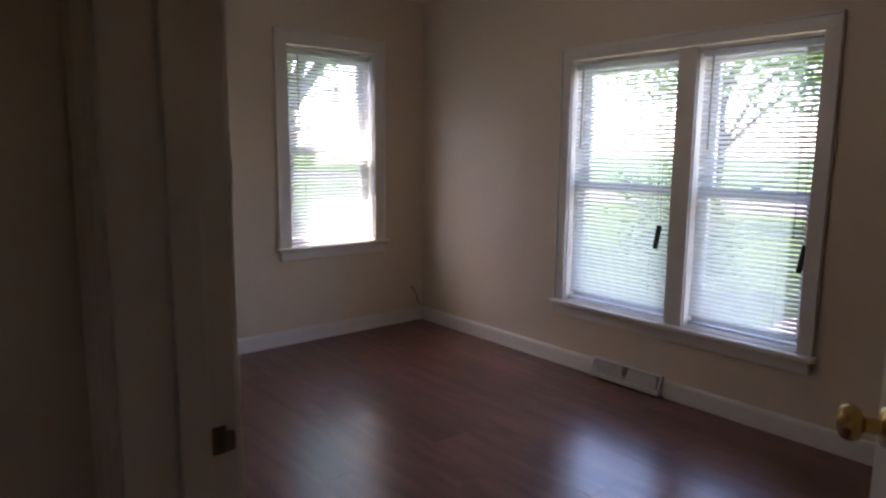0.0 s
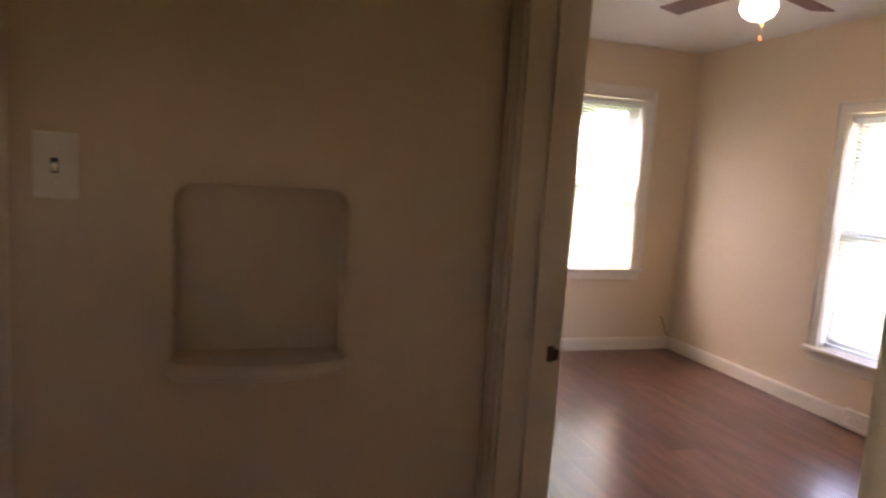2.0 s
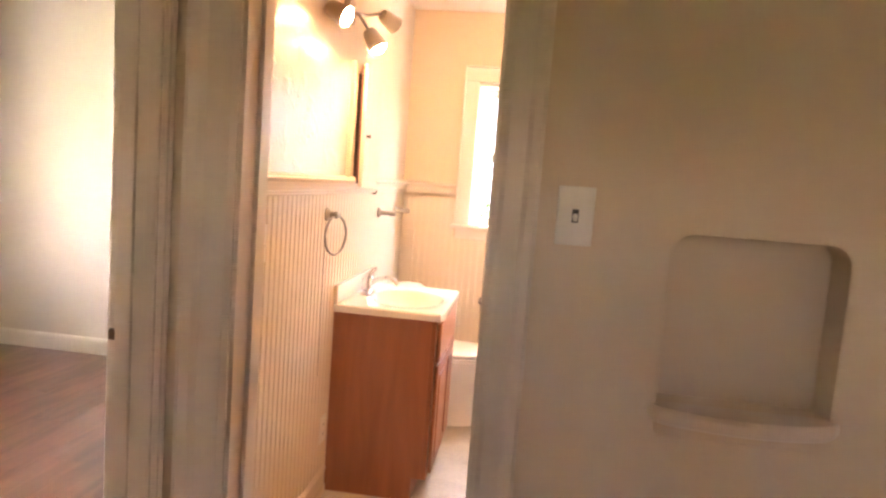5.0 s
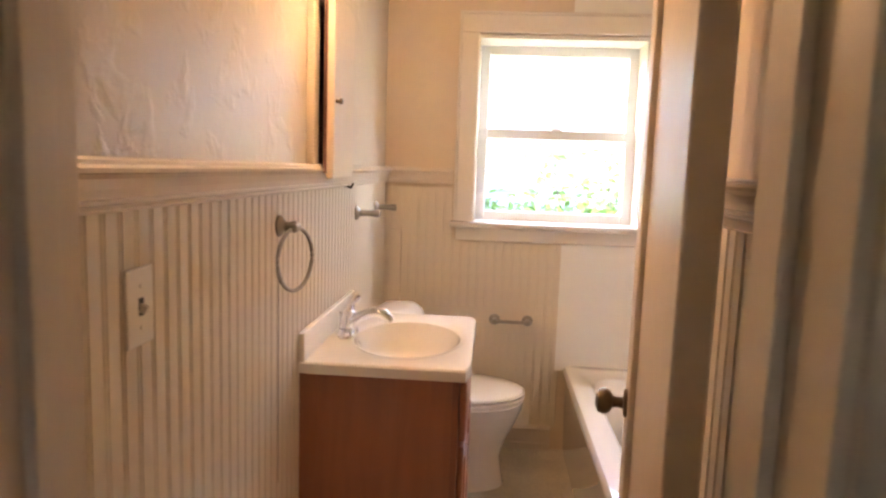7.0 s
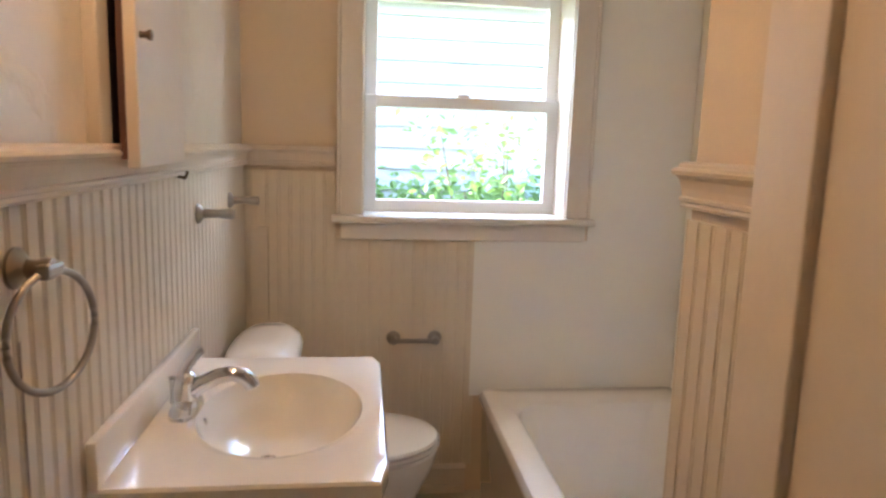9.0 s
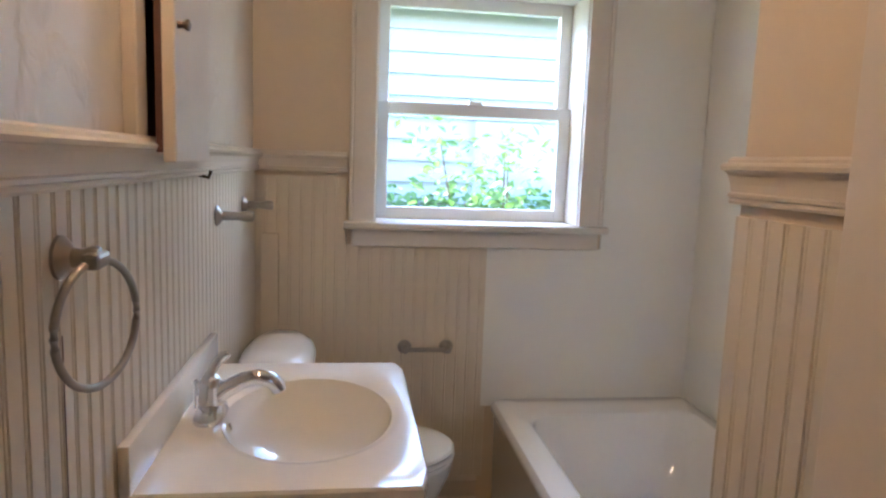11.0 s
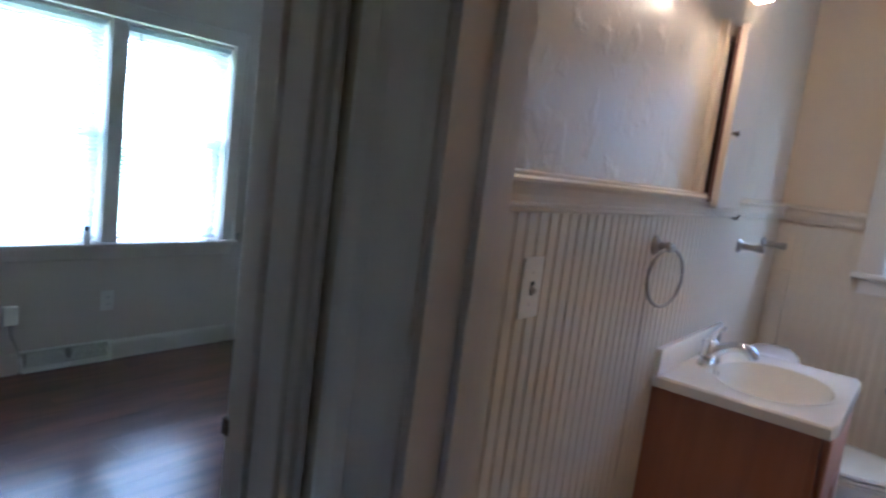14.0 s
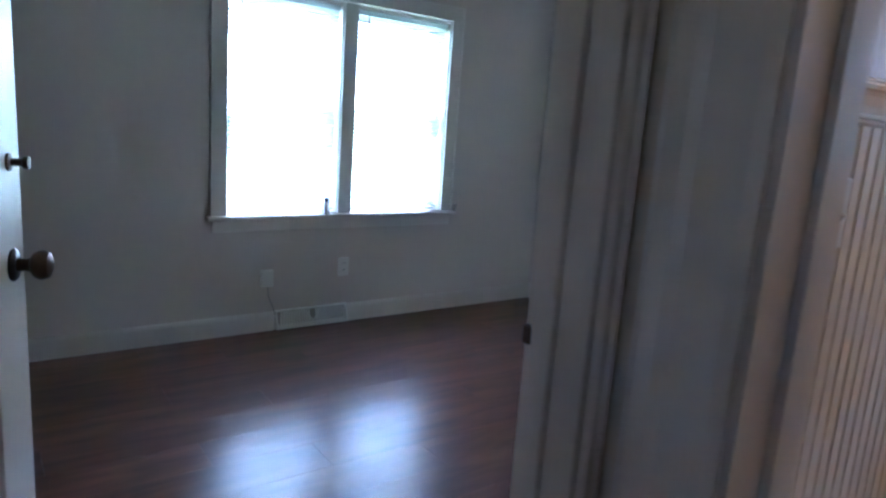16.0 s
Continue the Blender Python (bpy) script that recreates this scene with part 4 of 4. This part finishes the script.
for head, aim in (((-0.29, -0.075, -0.085), (-0.1, -0.9, -0.4)), ((-0.01, -0.13, -0.13), (0.0, -0.55, -0.85)), ((0.3, -0.12, 0.03), (0.75, -0.55, -0.35))):
    d = Vector(aim).normalized()
    neck = Vector(head) - d * 0.075
    a = part("arm", tube([(0, -0.02, 0), (neck.x * 0.4, -0.05, neck.z * 0.2), (neck.x * 0.85, neck.y * 0.9, neck.z * 0.8), tuple(neck)], 0.0065, 10), NICKEL, vl, smooth=True)
    turn = Matrix.Translation(Vector(head)) @ d.to_track_quat("Z", "Y").to_matrix().to_4x4()
    part("lamp_cup", moved(lathe(CUP, 24), turn), NICKEL, a, smooth=True)
    part("bulb", moved(lathe(BULB_SHAPE, 20), turn), BULB, a, "lit frosted glass bulb", True)


# ---- outdoors ----
gr = tagged(part("ground", box(-200, 200, -200, 200, -0.9, -0.6), GRASS), "mown green lawn", "ground", kind="structure")
tagged(part("road", box(21, 28, -200, 200, -0.62, -0.59), ASPHALT), "grey asphalt road beyond the lawn", "road", kind="structure")


def leaves(centres, count, spread, size, seed):
    """Many small folded leaves scattered in clumps."""
    rnd = random.Random(seed)
    verts, faces = [], []
    for i in range(count):
        c = Vector(rnd.choice(centres))
        p = c + Vector((rnd.gauss(0, 1), rnd.gauss(0, 1), rnd.gauss(0, 0.8))) * spread
        q = Euler((rnd.uniform(-1, 1), rnd.uniform(-1, 1), rnd.uniform(0, 6.3))).to_matrix()
        s = size * rnd.uniform(0.6, 1.3)
        k = len(verts)
        verts += [tuple(p + q @ Vector(v) * s) for v in ((0, -0.5, 0), (0.28, 0, 0.08), (0, 0.55, 0), (-0.28, 0, 0.08))]
        faces += [(k, k + 1, k + 2), (k, k + 2, k + 3)]
    me = bpy.data.meshes.new("leaves")
    me.from_pydata(verts, [], faces)
    me.materials.append(LEAF)
    return me


def tree(at, height, radius, seed, label, count=5000):
    rnd = random.Random(seed)
    ob = thing("tree", label, "tree", at, group="garden trees")
    trunk = tube([(0, 0, -0.1), (0.03, 0.02, 0.3), (0.05, -0.04, height * 0.3), (0.02, 0.1, height * 0.6)], [radius * 1.4, radius, radius * 0.8, radius * 0.4], 12)
    tips = []
    for k in range(8):
        a, z = k * 0.8 + rnd.uniform(0, 0.5), height * rnd.uniform(0.28, 0.55)
        r = height * rnd.uniform(0.2, 0.33)
        tip = (r * math.cos(a), r * math.sin(a), z + height * rnd.uniform(0.15, 0.4))
        merge(trunk, tube([(0.03, 0, z), (tip[0] * 0.5, tip[1] * 0.5, z + (tip[2] - z) * 0.6), tip], [radius * 0.4, radius * 0.25, radius * 0.06], 7))
        tips += [tip, (tip[0] * 0.6, tip[1] * 0.6, tip[2] + 0.3)]
    part("trunk", trunk, BARK, ob)
    cr = new("crown", leaves(tips, count, height * 0.1, 0.16, seed))
    cr.parent = ob


tagged(part("driveway", box(5.0, 9.5, -30, 3.4, -0.605, -0.585), CONCRETE), "pale concrete driveway", "driveway", kind="structure")
tree((15.0, 8.2, -0.6), 6.5, 0.17, 3, "broad leafy tree on the lawn")
tree((16.5, 4.6, -0.6), 7.0, 0.22, 4, "broad leafy tree on the lawn")
tree((5.0, 10.6, -0.6), 7.0, 0.3, 5, "leafy tree with a thick trunk on the lawn")
tree((2.5, 14.0, -0.6), 7.0, 0.25, 6, "leafy tree with a thick trunk on the lawn")
tree((34.0, 12.0, -0.6), 9, 0.3, 7, "leafy tree across the road")
tree((36.0, 3.0, -0.6), 9, 0.3, 8, "leafy tree across the road")


def bush(at, w, h, seed, label, count=2500, size=0.09):
    rnd = random.Random(seed)
    ob = thing("bush", label, "bush", at, group="garden bushes")
    stems, tops = bmesh.new(), []
    for k in range(10):
        x, y, z = rnd.uniform(-w, w), rnd.uniform(-0.3, 0.3), h * rnd.uniform(0.4, 1)
        merge(stems, tube([(x * 0.3, y * 0.3, 0), (x * 0.7, y * 0.7, z * 0.6), (x, y, z)], [0.02, 0.014, 0.005], 6))
        tops += [(x, y, z), (x * 0.8, y, z * 0.6)]
    part("stems", stems, BARK, ob)
    lf = new("leaves", leaves(tops, count, 0.16, size, seed))
    lf.parent = ob


bush((0.0, 6.3, -0.6), 0.55, 2.1, 11, "leafy green bush beside the neighbouring house", 1100)
bush((-2.3, 5.6, -0.6), 0.3, 3.6, 12, "tall leafy shrub close to the window", 260)
bush((7.4, 4.6, -0.6), 1.0, 1.6, 13, "leafy green bush on the lawn")
hedge = thing("ivy_bank", "low bank of dark ivy along the neighbour's wall", "plants", (0, 0, 0), kind="stuff")
iv = new("ivy", leaves([(-3.5 + 0.12 * k, 7.7 + 0.15 * math.sin(k), 0.86 + 0.1 * math.sin(k * 1.7)) for k in range(60)], 2600, 0.12, 0.11, 21))
iv.parent = hedge
part("ivy_stems", tube([(-3.5, 7.8, -0.6), (-3.4, 7.75, 0.65), (0, 7.75, 0.75), (3.4, 7.75, 0.65), (3.5, 7.8, -0.6)], 0.03, 6), BARK, hedge)

nh = thing("neighbour_house", "white clapboard house with a sash window", "house", (0, 8.2, -0.6))
part("wall_core", box(-8, 3.2, 0.03, 5, 0, 3.5), SIDING, nh)
sd = None
for i in range(16):
    if sd is None:
        bm = bmesh.new()
        p = [(0.03, 0), (-0.03, 0), (0.012, 0.235), (0.03, 0.235)]
        a = [bm.verts.new((-8, y, z)) for y, z in p]
        b = [bm.verts.new((3.2, y, z)) for y, z in p]
        for k in range(4):
            bm.faces.new((a[k], a[(k + 1) % 4], b[(k + 1) % 4], b[k]))
        bm.faces.new(a), bm.faces.new(b)
        sd = part("clapboard", bm, SIDING, nh)
    else:
        s = new("clapboard", sd.data)
        s.parent = nh
        s.location.z = i * 0.215
nw = part("window", box(0.05, 1.05, -0.06, -0.032, 1.15, 2.35, 0.005), SIDING, nh, "white framed sash window")
for x in (0.13, 0.6):
    for z in (1.25, 1.8):
        part("pane", box(x, x + 0.38, -0.066, -0.061, z, z + 0.45), material("dim_glass", (0.35, 0.45, 0.45), 0.1), nw)
part("roof", moved(box(-8.4, 3.6, -0.4, 3, 0, 0.15), pose(0, 0, 3.45, 12, 0, 0)), ROOF, nh)
fh = thing("far_house", "pale two-storey house across the road", "house", (44, 3, -0.6))
part("wall", box(0, 8, -6, 6, 0, 5.5), SIDING, fh)
part("roof", moved(box(-0.5, 8.5, -6.5, 6.5, 0, 0.3), pose(0, 0, 5.5)), ROOF, fh)
for y in (-4, -1, 2):
    for z in (1, 3.6):
        wv = part("window", box(-0.05, 0.0, y, y + 1.1, z, z + 1.4, 0.01), VINYL, fh)
        part("pane", box(-0.06, -0.051, y + 0.08, y + 1.02, z + 0.08, z + 1.32), DARK, wv)


# ---- laminate floor, board by board ----
def laid_floor(name, x0, x1, y0, y1, label, width=0.19, length=1.22):
    ob = thing(name, label, "floor", (0, 0, 0), kind="structure")
    part("underlay", box(x0, x1, y0, y1, -0.1, -0.009), UNDERLAY, ob)
    shared = {}
    x, row = x0, 0
    while x < x1 - 0.004:
        w = min(width, x1 - x)
        y, ln = y0, length * (0.35 + 0.3 * (row % 3))
        while y < y1 - 0.004:
            l = min(ln, y1 - y)
            key = (round(w, 3), round(l, 3))
            if key not in shared:
                b = part("plank", box(0, w - 0.0008, 0, l - 0.0008, -0.009, 0.0), WOODFLOOR, ob)
                shared[key] = b.data
            else:
                b = new("plank", shared[key])
                b.parent = ob
            b.location = (x, y, 0)
            y, ln = y + l, length
        x, row = x + w, row + 1


laid_floor("floor_bedroom", 0.24, 3.09, 0.1, 4.265, "dark reddish-brown laminate plank floor, glossy")
laid_floor("floor_hall", -1.57, 0.24, -1.5, 1.17, "dark reddish-brown laminate plank floor")
laid_floor("floor_back_bedroom", -4.5, -1.57, -0.48, 3.885, "dark brown laminate plank floor, glossy")


# ---- seams and small wear ----
sm = thing("panel_seam", "thin dark gap between beadboard panels", "seam", (-1.5198, 2.262, 0.55), 90, kind="structure")
part("gap", box(-0.0008, 0.0008, -0.0008, 0.0, 0, 0.55), DARKWOOD, sm)
